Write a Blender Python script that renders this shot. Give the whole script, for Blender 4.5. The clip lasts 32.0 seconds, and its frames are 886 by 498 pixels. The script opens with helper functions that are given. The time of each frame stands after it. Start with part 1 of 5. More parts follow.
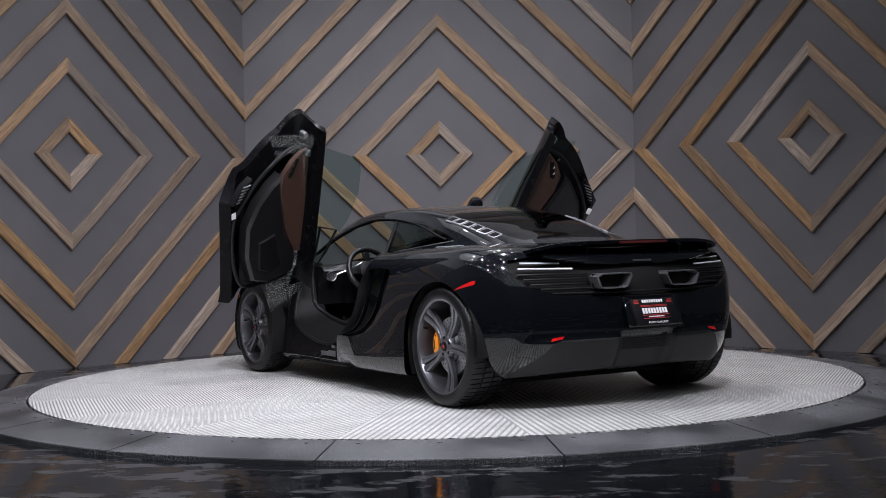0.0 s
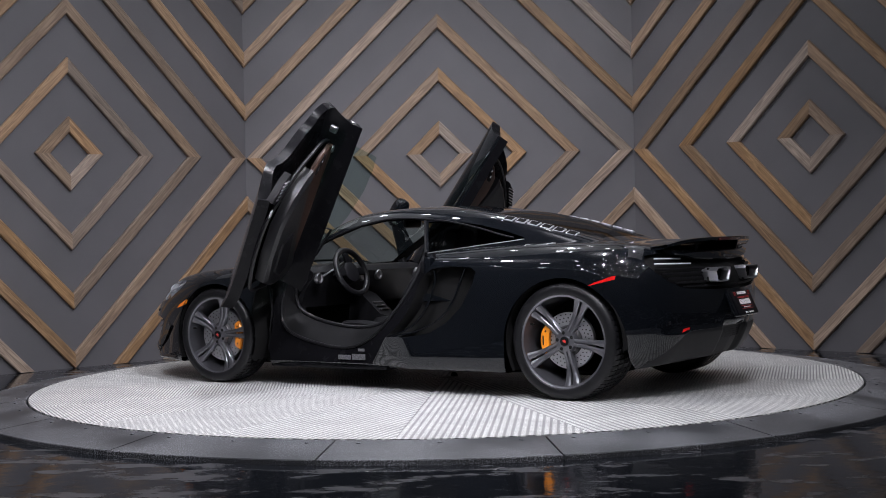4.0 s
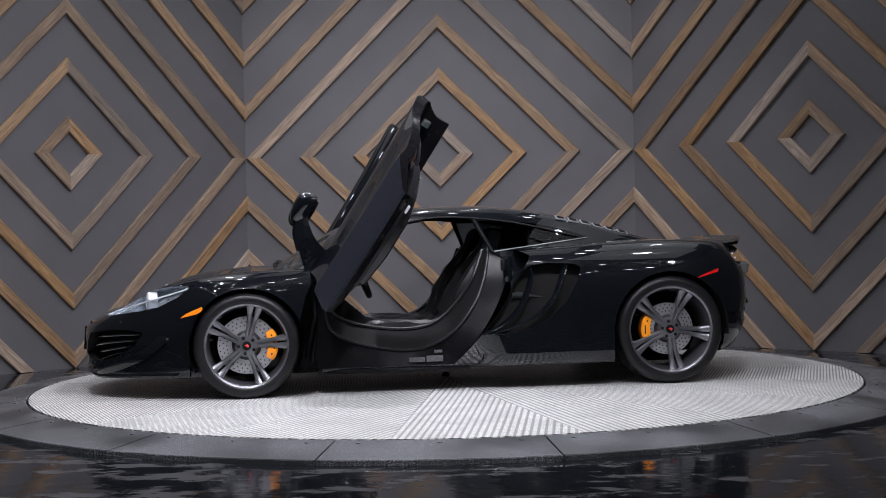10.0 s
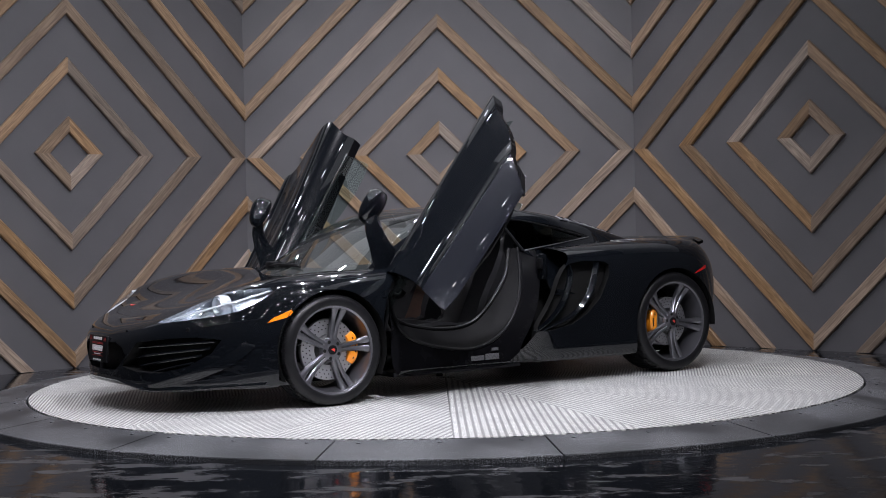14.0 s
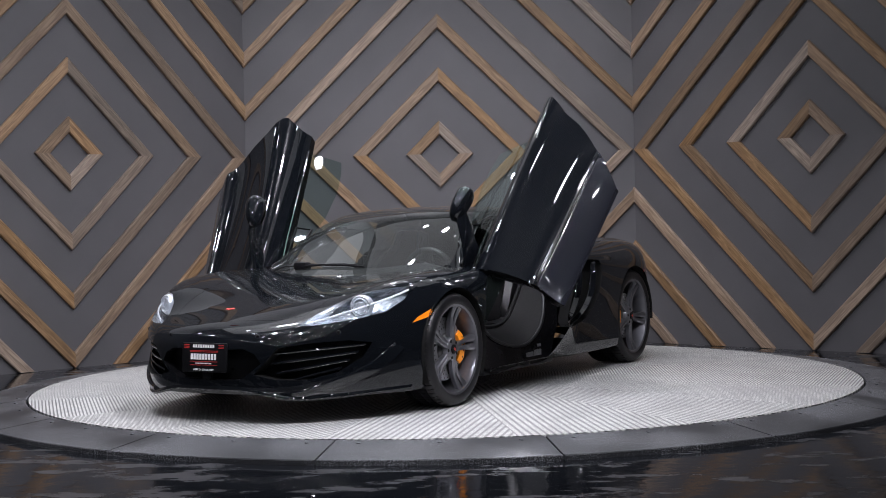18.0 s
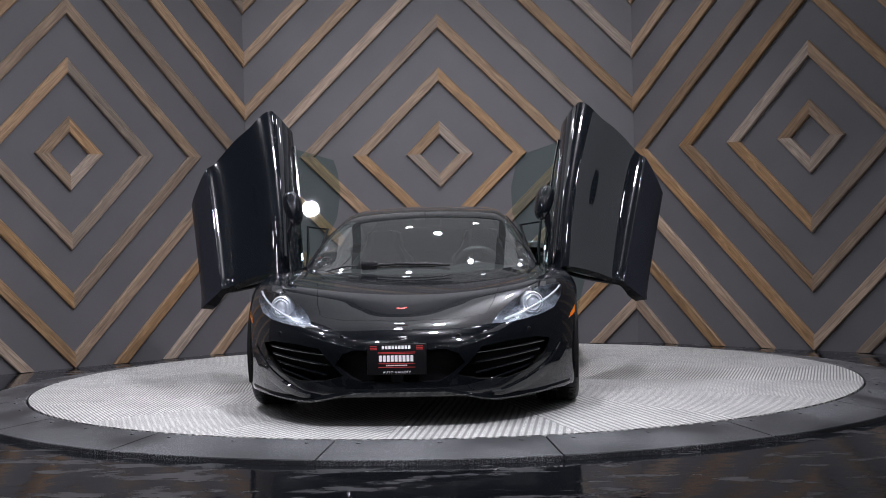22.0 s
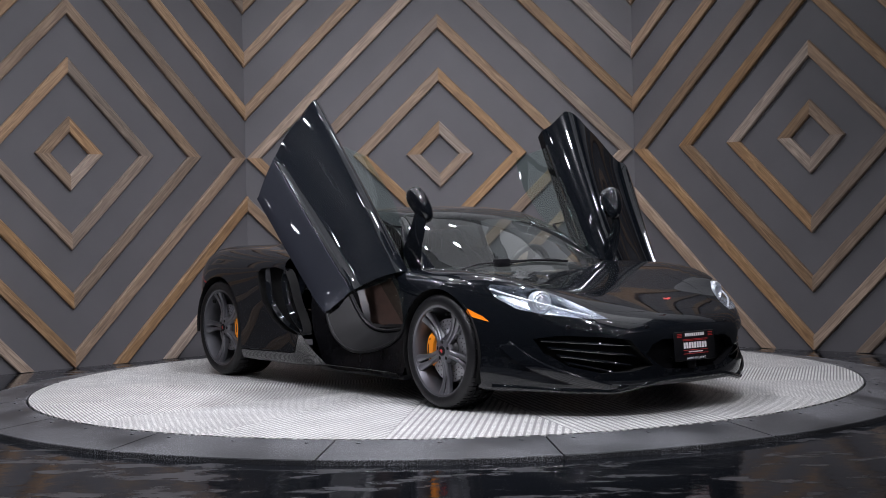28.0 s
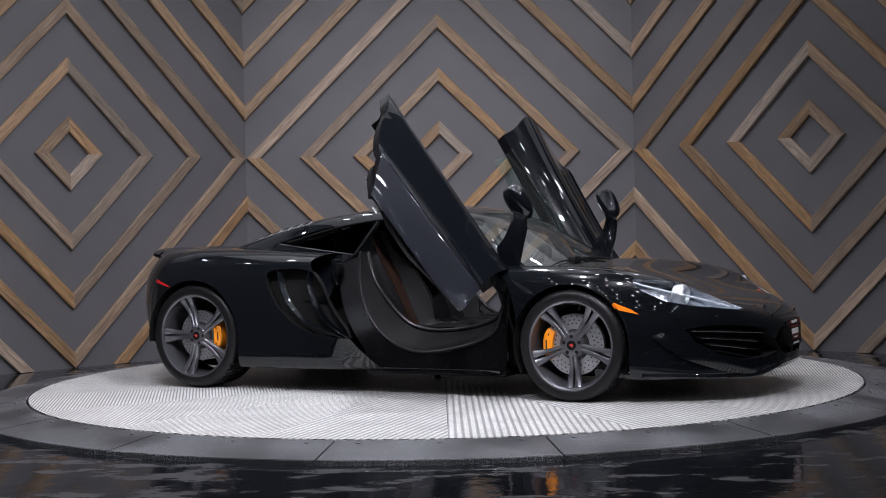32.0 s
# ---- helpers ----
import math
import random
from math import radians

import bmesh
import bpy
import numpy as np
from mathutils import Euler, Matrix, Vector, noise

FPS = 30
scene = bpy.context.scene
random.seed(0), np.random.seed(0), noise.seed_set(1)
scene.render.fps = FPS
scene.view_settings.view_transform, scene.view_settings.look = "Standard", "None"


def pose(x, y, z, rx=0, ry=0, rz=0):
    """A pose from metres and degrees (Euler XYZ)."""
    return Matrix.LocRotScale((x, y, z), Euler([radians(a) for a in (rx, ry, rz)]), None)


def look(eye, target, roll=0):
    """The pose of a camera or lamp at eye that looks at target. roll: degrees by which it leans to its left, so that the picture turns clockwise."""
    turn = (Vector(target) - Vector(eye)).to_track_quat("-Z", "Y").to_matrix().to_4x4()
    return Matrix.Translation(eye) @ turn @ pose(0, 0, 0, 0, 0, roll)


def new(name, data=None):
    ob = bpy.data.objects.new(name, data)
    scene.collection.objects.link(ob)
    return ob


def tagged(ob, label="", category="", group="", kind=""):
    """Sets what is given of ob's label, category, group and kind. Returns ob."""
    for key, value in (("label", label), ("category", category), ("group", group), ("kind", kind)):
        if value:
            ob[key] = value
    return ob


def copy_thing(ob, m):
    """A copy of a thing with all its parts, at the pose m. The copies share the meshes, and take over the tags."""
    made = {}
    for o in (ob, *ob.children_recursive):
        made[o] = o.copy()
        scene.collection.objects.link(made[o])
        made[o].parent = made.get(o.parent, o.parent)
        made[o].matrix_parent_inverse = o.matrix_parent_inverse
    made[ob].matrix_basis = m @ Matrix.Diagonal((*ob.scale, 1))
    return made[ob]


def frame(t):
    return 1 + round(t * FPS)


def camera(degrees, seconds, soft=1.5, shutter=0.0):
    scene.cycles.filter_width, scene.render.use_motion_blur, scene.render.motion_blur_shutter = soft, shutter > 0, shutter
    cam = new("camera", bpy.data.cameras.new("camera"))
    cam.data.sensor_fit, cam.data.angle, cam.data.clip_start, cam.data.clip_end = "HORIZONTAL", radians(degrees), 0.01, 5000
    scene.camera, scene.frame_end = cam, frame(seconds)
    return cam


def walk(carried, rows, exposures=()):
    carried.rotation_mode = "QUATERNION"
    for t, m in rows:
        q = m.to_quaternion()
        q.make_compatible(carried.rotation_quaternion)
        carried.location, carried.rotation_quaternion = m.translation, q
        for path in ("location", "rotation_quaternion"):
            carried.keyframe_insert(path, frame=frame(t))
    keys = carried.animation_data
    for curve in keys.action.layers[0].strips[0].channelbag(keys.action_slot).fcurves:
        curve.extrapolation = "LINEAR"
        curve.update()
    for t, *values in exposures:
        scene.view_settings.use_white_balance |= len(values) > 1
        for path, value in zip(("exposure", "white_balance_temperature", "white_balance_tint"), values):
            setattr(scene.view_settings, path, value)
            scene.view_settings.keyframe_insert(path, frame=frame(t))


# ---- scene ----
# ---- camera ----
EYE, AIM = (0.1013, -9.1583, 0.9847), (-0.0071, 0.8405, 0.8697)
cam = camera(36.67, 32.0, soft=0.7)
STILL = look(EYE, AIM, -1.34)
walk(cam, [(0, STILL), (32.0, STILL)])

# ---- light ----
world = bpy.data.worlds.new("room_dark")
scene.world = world
world.use_nodes = True
world.node_tree.nodes["Background"].inputs[0].default_value = (0.05, 0.055, 0.065, 1)
world.node_tree.nodes["Background"].inputs[1].default_value = 0.15
scene.view_settings.exposure = 0.13
CEIL = 4.6


def area(x, y, z, sx, sy, power, target, col=(1, 0.97, 0.94), name="ceiling_lamp_light", spread=180):
    d = bpy.data.lights.new(name, "AREA")
    d.shape, d.size, d.size_y, d.energy, d.color = "ELLIPSE", sx, sy, power, col
    d.spread = radians(spread)
    ob = new(name, d)
    ob.matrix_world = look((x, y, z), target)
    return ob


# rows of small bright lamps over the turntable and in front of it
COOL = (0.97, 0.96, 1.065)
for x, k in ((-2.2, 0.32), (0.0, 1.0), (2.2, 0.13)):
    area(x, 1.3, CEIL - 0.13, 0.16, 0.16, 33 * k, (x * 0.6, 0.6, 0), COOL)
    area(x * 1.05, -1.2, CEIL - 0.13, 0.16, 0.16, 68 * k, (x * 0.75 - 0.9 + 0.2 * abs(x), -0.9, 0), COOL, spread=138)
for x, p, ax in ((-3.6, 4, -1.2), (-1.2, 33, -0.8), (1.2, 50, -0.6), (3.6, 6, 0.5)):
    area(x, -4.3, CEIL - 0.13, 0.16, 0.16, p, (ax, -0.5, 0.3), COOL, spread=86)
# two added spotlights, no such source known, that brighten the middle wall
area(1.4, 0.9, CEIL - 0.13, 0.16, 0.16, 9, (1.2, 3.26, 1.3), COOL, spread=75)
area(-1.3, 0.9, CEIL - 0.13, 0.16, 0.16, 6, (-0.9, 3.26, 1.4), COOL, spread=75)
# the showroom behind the camera
area(-2.5, -10.5, CEIL - 0.13, 0.12, 0.12, 30, (-2.0, -12.0, 1.0), COOL)
area(2.5, -9.5, CEIL - 0.13, 0.12, 0.12, 30, (3.0, -11.5, 1.0), COOL)


# ---- materials ----
def mat(name, col, rough=0.5, metal=0.0, coat=0.0, spec=0.5, var=0.0, scale=8.0, bump=0.0, bscale=60.0, rvar=0.0, trans=0.0, ior=1.45, alpha=1.0, emit=None, power=0.0):
    m = bpy.data.materials.new(name)
    m.use_nodes = True
    nt = m.node_tree
    b = nt.nodes["Principled BSDF"]
    b.inputs["Base Color"].default_value = (*col, 1)
    b.inputs["Roughness"].default_value = rough
    b.inputs["Metallic"].default_value = metal
    b.inputs["Coat Weight"].default_value = coat
    b.inputs["Coat Roughness"].default_value = 0.02
    b.inputs["Specular IOR Level"].default_value = spec
    b.inputs["IOR"].default_value = ior
    b.inputs["Transmission Weight"].default_value = trans
    b.inputs["Alpha"].default_value = alpha
    if emit:
        b.inputs["Emission Color"].default_value = (*emit, 1)
        b.inputs["Emission Strength"].default_value = power
    if var or bump or rvar:
        tc = nt.nodes.new("ShaderNodeTexCoord")
        if var or rvar:
            n = nt.nodes.new("ShaderNodeTexNoise")
            n.inputs["Scale"].default_value, n.inputs["Detail"].default_value = scale, 6
            nt.links.new(tc.outputs["Object"], n.inputs["Vector"])
        if var:
            r = nt.nodes.new("ShaderNodeMapRange")
            r.inputs["From Min"].default_value, r.inputs["From Max"].default_value = 0.3, 0.7
            r.inputs["To Min"].default_value, r.inputs["To Max"].default_value = 1 - var, 1 + var
            nt.links.new(n.outputs["Fac"], r.inputs["Value"])
            x = nt.nodes.new("ShaderNodeVectorMath")
            x.operation = "SCALE"
            x.inputs[0].default_value = col
            nt.links.new(r.outputs["Result"], x.inputs["Scale"])
            nt.links.new(x.outputs["Vector"], b.inputs["Base Color"])
        if rvar:
            r = nt.nodes.new("ShaderNodeMapRange")
            r.inputs["From Min"].default_value, r.inputs["From Max"].default_value = 0.35, 0.65
            r.inputs["To Min"].default_value, r.inputs["To Max"].default_value = max(0.0, rough - rvar), rough + rvar
            nt.links.new(n.outputs["Fac"], r.inputs["Value"])
            nt.links.new(r.outputs["Result"], b.inputs["Roughness"])
        if bump:
            n2 = nt.nodes.new("ShaderNodeTexNoise")
            n2.inputs["Scale"].default_value, n2.inputs["Detail"].default_value = bscale, 4
            nt.links.new(tc.outputs["Object"], n2.inputs["Vector"])
            bp = nt.nodes.new("ShaderNodeBump")
            bp.inputs["Strength"].default_value, bp.inputs["Distance"].default_value = bump, 0.004
            nt.links.new(n2.outputs["Fac"], bp.inputs["Height"])
            nt.links.new(bp.outputs["Normal"], b.inputs["Normal"])
    return m


def wood():
    m = mat("walnut_wood", (0.2, 0.12, 0.07), 0.5)
    nt = m.node_tree
    b = nt.nodes["Principled BSDF"]
    tc, mp = nt.nodes.new("ShaderNodeTexCoord"), nt.nodes.new("ShaderNodeMapping")
    mp.inputs["Scale"].default_value = (2.2, 30, 30)
    info = nt.nodes.new("ShaderNodeObjectInfo")
    add = nt.nodes.new("ShaderNodeVectorMath")
    add.operation = "ADD"
    nt.links.new(tc.outputs["Object"], mp.inputs["Vector"])
    nt.links.new(mp.outputs["Vector"], add.inputs[0])
    sc = nt.nodes.new("ShaderNodeMath")
    sc.operation, sc.inputs[1].default_value = "MULTIPLY", 50
    nt.links.new(info.outputs["Random"], sc.inputs[0])
    nt.links.new(sc.outputs[0], add.inputs[1])
    n = nt.nodes.new("ShaderNodeTexNoise")
    n.inputs["Scale"].default_value, n.inputs["Detail"].default_value, n.inputs["Distortion"].default_value = 1.5, 9, 1.6
    nt.links.new(add.outputs[0], n.inputs["Vector"])
    cr = nt.nodes.new("ShaderNodeValToRGB")
    e = cr.color_ramp.elements
    e[0].position, e[0].color = 0.33, (0.122, 0.077, 0.046, 1)
    e[1].position, e[1].color = 0.68, (0.262, 0.175, 0.106, 1)
    k = cr.color_ramp.elements.new(0.5)
    k.color = (0.185, 0.118, 0.068, 1)
    nt.links.new(n.outputs["Fac"], cr.inputs["Fac"])
    hs = nt.nodes.new("ShaderNodeHueSaturation")
    mr = nt.nodes.new("ShaderNodeMapRange")
    mr.inputs["To Min"].default_value, mr.inputs["To Max"].default_value = 0.72, 1.3
    nt.links.new(info.outputs["Random"], mr.inputs["Value"])
    nt.links.new(mr.outputs["Result"], hs.inputs["Value"])
    mr2 = nt.nodes.new("ShaderNodeMapRange")
    mr2.inputs["To Min"].default_value, mr2.inputs["To Max"].default_value = 0.55, 1.2
    mu = nt.nodes.new("ShaderNodeMath")
    mu.operation = "FRACT"
    sc7 = nt.nodes.new("ShaderNodeMath")
    sc7.operation, sc7.inputs[1].default_value = "MULTIPLY", 7.3
    nt.links.new(info.outputs["Random"], sc7.inputs[0])
    nt.links.new(sc7.outputs[0], mu.inputs[0])
    nt.links.new(mu.outputs[0], mr2.inputs["Value"])
    nt.links.new(mr2.outputs["Result"], hs.inputs["Saturation"])
    nt.links.new(cr.outputs["Color"], hs.inputs["Color"])
    nt.links.new(hs.outputs["Color"], b.inputs["Base Color"])
    bp = nt.nodes.new("ShaderNodeBump")
    bp.inputs["Strength"].default_value, bp.inputs["Distance"].default_value = 0.22, 0.003
    nt.links.new(n.outputs["Fac"], bp.inputs["Height"])
    nt.links.new(bp.outputs["Normal"], b.inputs["Normal"])
    return m


def tread():
    """Bright ribbed aluminium: raised ribs along the piece's own x axis, notched across."""
    m = mat("ribbed_aluminium", (0.62, 0.62, 0.61), 0.38, metal=0.3)
    nt = m.node_tree
    b = nt.nodes["Principled BSDF"]
    tc = nt.nodes.new("ShaderNodeTexCoord")

    def wave(direction, scale):
        w = nt.nodes.new("ShaderNodeTexWave")
        w.bands_direction = direction
        w.inputs["Scale"].default_value, w.inputs["Distortion"].default_value = scale, 0.0
        nt.links.new(tc.outputs["Object"], w.inputs["Vector"])
        return w

    def ramp(src, p0, c0, p1, c1):
        cr = nt.nodes.new("ShaderNodeValToRGB")
        cr.color_ramp.elements[0].position, cr.color_ramp.elements[0].color = p0, (c0, c0, c0, 1)
        cr.color_ramp.elements[1].position, cr.color_ramp.elements[1].color = p1, (c1, c1, c1 * 0.99, 1)
        nt.links.new(src, cr.inputs["Fac"])
        return cr.outputs["Color"]

    def times(p, q):
        mx = nt.nodes.new("ShaderNodeMix")
        mx.data_type, mx.blend_type = "RGBA", "MULTIPLY"
        mx.inputs["Factor"].default_value = 1.0
        nt.links.new(p, mx.inputs[6])
        nt.links.new(q, mx.inputs[7])
        return mx.outputs[2]
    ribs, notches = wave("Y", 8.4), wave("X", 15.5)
    n = nt.nodes.new("ShaderNodeTexNoise")
    n.inputs["Scale"].default_value, n.inputs["Detail"].default_value = 3.5, 8
    nt.links.new(tc.outputs["Object"], n.inputs["Vector"])
    # shade in the grooves and notches is put into the base colour
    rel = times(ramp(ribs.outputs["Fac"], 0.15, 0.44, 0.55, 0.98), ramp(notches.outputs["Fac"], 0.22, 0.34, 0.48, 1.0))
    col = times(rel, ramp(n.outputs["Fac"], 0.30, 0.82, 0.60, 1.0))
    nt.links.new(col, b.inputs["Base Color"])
    bp = nt.nodes.new("ShaderNodeBump")
    bp.inputs["Strength"].default_value, bp.inputs["Distance"].default_value = 0.9, 0.005
    nt.links.new(rel, bp.inputs["Height"])
    nt.links.new(bp.outputs["Normal"], b.inputs["Normal"])
    return m


def wetfloor():
    m = mat("sealed_dark_floor", (0.012, 0.013, 0.015), 0.12)
    nt = m.node_tree
    b = nt.nodes["Principled BSDF"]
    tc = nt.nodes.new("ShaderNodeTexCoord")
    n = nt.nodes.new("ShaderNodeTexNoise")
    n.inputs["Scale"].default_value, n.inputs["Detail"].default_value, n.inputs["Roughness"].default_value = 1.0, 10, 0.68
    mp = nt.nodes.new("ShaderNodeMapping")
    mp.inputs["Scale"].default_value = (2.2, 4.5, 1)
    nt.links.new(tc.outputs["Object"], mp.inputs["Vector"])
    nt.links.new(mp.outputs["Vector"], n.inputs["Vector"])
    cr = nt.nodes.new("ShaderNodeValToRGB")
    cr.color_ramp.elements[0].position, cr.color_ramp.elements[0].color = 0.52, (0.05, 0.05, 0.05, 1)
    cr.color_ramp.elements[1].position, cr.color_ramp.elements[1].color = 0.57, (0.30, 0.30, 0.30, 1)
    nt.links.new(n.outputs["Fac"], cr.inputs["Fac"])
    nt.links.new(cr.outputs["Color"], b.inputs["Roughness"])
    cb = nt.nodes.new("ShaderNodeValToRGB")
    cb.color_ramp.elements[0].position, cb.color_ramp.elements[0].color = 0.54, (0.007, 0.008, 0.010, 1)
    cb.color_ramp.elements[1].position, cb.color_ramp.elements[1].color = 0.62, (0.05, 0.05, 0.054, 1)
    nt.links.new(n.outputs["Fac"], cb.inputs["Fac"])
    nt.links.new(cb.outputs["Color"], b.inputs["Base Color"])
    n2 = nt.nodes.new("ShaderNodeTexNoise")
    n2.inputs["Scale"].default_value, n2.inputs["Detail"].default_value = 9, 5
    nt.links.new(tc.outputs["Object"], n2.inputs["Vector"])
    bp = nt.nodes.new("ShaderNodeBump")
    bp.inputs["Strength"].default_value, bp.inputs["Distance"].default_value = 0.25, 0.006
    nt.links.new(n2.outputs["Fac"], bp.inputs["Height"])
    nt.links.new(bp.outputs["Normal"], b.inputs["Normal"])
    return m


def ringsteel():
    """Black painted steel with patches of fine pale dust."""
    m = mat("black_steel_plate", (0.03, 0.031, 0.033), 0.34, spec=0.5, bump=0.08, bscale=60)
    nt = m.node_tree
    b = nt.nodes["Principled BSDF"]
    tc = nt.nodes.new("ShaderNodeTexCoord")

    def cloud(scale, detail, lo, hi):
        n, r = nt.nodes.new("ShaderNodeTexNoise"), nt.nodes.new("ShaderNodeMapRange")
        n.inputs["Scale"].default_value, n.inputs["Detail"].default_value = scale, detail
        r.inputs["From Min"].default_value, r.inputs["From Max"].default_value = lo, hi
        nt.links.new(tc.outputs["Object"], n.inputs["Vector"])
        nt.links.new(n.outputs["Fac"], r.inputs["Value"])
        return r.outputs["Result"]
    mu, mix = nt.nodes.new("ShaderNodeMath"), nt.nodes.new("ShaderNodeMix")
    mu.operation, mix.data_type = "MULTIPLY", "RGBA"
    nt.links.new(cloud(1.9, 4, 0.36, 0.60), mu.inputs[0])
    nt.links.new(cloud(190, 3, 0.50, 0.66), mu.inputs[1])
    nt.links.new(mu.outputs[0], mix.inputs["Factor"])
    mix.inputs[6].default_value, mix.inputs[7].default_value = (0.03, 0.031, 0.034, 1), (0.42, 0.43, 0.46, 1)
    nt.links.new(mix.outputs[2], b.inputs["Base Color"])
    return m


WALLP = mat("grey_wall_paint", (0.080, 0.0775, 0.083), 0.55, var=0.08, scale=1.6, bump=0.15, bscale=220)
SIDEP = mat("dark_grey_side_paint", (0.06, 0.06, 0.064), 0.6, var=0.1, scale=2, bump=0.1, bscale=150)
UPPERP = mat("upper_wall_reflector", (0.60, 0.60, 0.61), 0.6, var=0.05, scale=2)
CEILP = mat("dark_ceiling_paint", (0.03, 0.03, 0.033), 0.8, var=0.1, scale=2)
WOOD, TREAD, FLOOR = wood(), tread(), wetfloor()
RINGM = ringsteel()
LOUVRE = mat("silver_louvre_paint", (0.30, 0.30, 0.32), 0.35, metal=0.6)
STEEL = mat("dull_steel", (0.35, 0.35, 0.36), 0.4, metal=1.0, rvar=0.1, scale=20)
PAINT = mat("black_car_paint", (0.0030, 0.0038, 0.0052), 0.22, coat=1.0, spec=0.05, rvar=0.03, scale=12)
SATIN = mat("satin_black_plastic", (0.006, 0.006, 0.007), 0.42, spec=0.13, var=0.1, scale=30, bump=0.08, bscale=400)
MATTE = mat("matt_black_plastic", (0.008, 0.008, 0.008), 0.75, spec=0.15, bump=0.1, bscale=300)
SHIELD = mat("satin_grey_plastic", (0.011, 0.011, 0.012), 0.45, spec=0.35, var=0.1, scale=30, bump=0.06, bscale=400)
RUBBER = mat("tyre_rubber", (0.007, 0.007, 0.008), 0.38, spec=0.3, var=0.25, scale=18, bump=0.15, bscale=250)
ALLOY = mat("dark_grey_alloy", (0.135, 0.135, 0.148), 0.32, metal=0.75, coat=0.4, var=0.06, scale=9)
DISC = mat("brake_disc_steel", (0.46, 0.46, 0.48), 0.38, metal=0.9, var=0.12, scale=6)
BOWL = mat("lamp_bowl_silver", (0.60, 0.62, 0.66), 0.24, metal=0.75, var=0.4, scale=14)
ORANGE = mat("orange_caliper_paint", (0.85, 0.27, 0.012), 0.35, coat=0.6)


def pane(name, tint, sheen=0.06, edge=0.8, haze=0.0):
    """Thin tinted glass: see-through, with a clear sheen and, if asked for, a pale diffuse haze in place of a
    reflection.
    """
    m = bpy.data.materials.new(name)
    m.use_nodes = True
    nt = m.node_tree
    nt.nodes.remove(nt.nodes["Principled BSDF"])
    out = nt.nodes["Material Output"]
    tr, gl, mx, lw, po, mr = (nt.nodes.new("ShaderNode" + k) for k in ("BsdfTransparent", "BsdfGlossy", "MixShader", "LayerWeight", "Math", "MapRange"))
    tr.inputs["Color"].default_value = (*tint, 1)
    gl.inputs["Roughness"].default_value = 0.02
    lw.inputs["Blend"].default_value = 0.5
    po.operation, po.inputs[1].default_value = "POWER", 4.0
    mr.inputs["To Min"].default_value, mr.inputs["To Max"].default_value = sheen, edge
    nt.links.new(lw.outputs["Facing"], po.inputs[0])
    nt.links.new(po.outputs[0], mr.inputs["Value"])
    nt.links.new(mr.outputs["Result"], mx.inputs[0])
    if haze:
        df, fm = nt.nodes.new("ShaderNodeBsdfDiffuse"), nt.nodes.new("ShaderNodeMixShader")
        df.inputs["Color"].default_value = (0.7, 0.75, 0.74, 1)
        fm.inputs[0].default_value = haze
        nt.links.new(tr.outputs[0], fm.inputs[1])
        nt.links.new(df.outputs[0], fm.inputs[2])
        nt.links.new(fm.outputs[0], mx.inputs[1])
    else:
        nt.links.new(tr.outputs[0], mx.inputs[1])
    nt.links.new(gl.outputs[0], mx.inputs[2])
    nt.links.new(mx.outputs[0], out.inputs["Surface"])
    return m


# the windscreen's pale reflection is partly put in as a diffuse haze
GLASS = pane("tinted_glass", (0.60, 0.69, 0.65), 0.13, 0.9, haze=0.02)
DOORGLASS = pane("green_tinted_glass", (0.60, 0.73, 0.69), 0.05, 0.55)
DARKGLASS = pane("dark_tinted_glass", (0.16, 0.18, 0.18), 0.04, 0.5)
LENS = pane("clear_lamp_lens", (0.9, 0.93, 0.95), 0.06)
RINGLAMP = mat("lamp_ring_silver", (0.72, 0.73, 0.76), 0.3, metal=0.6)
LENSDARK = mat("dark_lamp_glass", (0.03, 0.03, 0.035), 0.04, coat=1.0)
CHROME = mat("chrome", (0.75, 0.76, 0.78), 0.08, metal=1.0)
LEATHER = mat("black_leather", (0.007, 0.007, 0.008), 0.36, spec=0.45, var=0.15, scale=25, bump=0.22, bscale=140)
FABRIC = mat("black_headliner_cloth", (0.007, 0.007, 0.007), 0.9, spec=0.06, var=0.15, scale=60)
GLOSS = mat("gloss_black_panel", (0.004, 0.004, 0.0048), 0.24, spec=0.09, rvar=0.05, scale=14, bump=0.03, bscale=60)
BROWN = mat("brown_leather", (0.052, 0.027, 0.019), 0.5, var=0.15, scale=25, bump=0.3, bscale=160)
AMBER = mat("amber_lens", (0.9, 0.22, 0.01), 0.12, coat=0.8)
RED = mat("red_lens", (0.5, 0.008, 0.008), 0.12, coat=0.8)
WHITE = mat("white_print", (0.8, 0.8, 0.8), 0.5)
REDPRINT = mat("red_print", (0.42, 0.03, 0.03), 0.5)
LEDBAR = mat("lamp_bar_lens", (0.75, 0.75, 0.78), 0.15, coat=1.0)
BELLM = mat("dark_bell_metal", (0.06, 0.06, 0.062), 0.4, metal=0.8)
TUB = mat("grey_tub_carbon", (0.006, 0.006, 0.0065), 0.5, spec=0.14, var=0.2, scale=60)
SHEEN = mat("satin_metallic_black_paint", (0.011, 0.012, 0.016), 0.22, coat=0.75, spec=0.08)


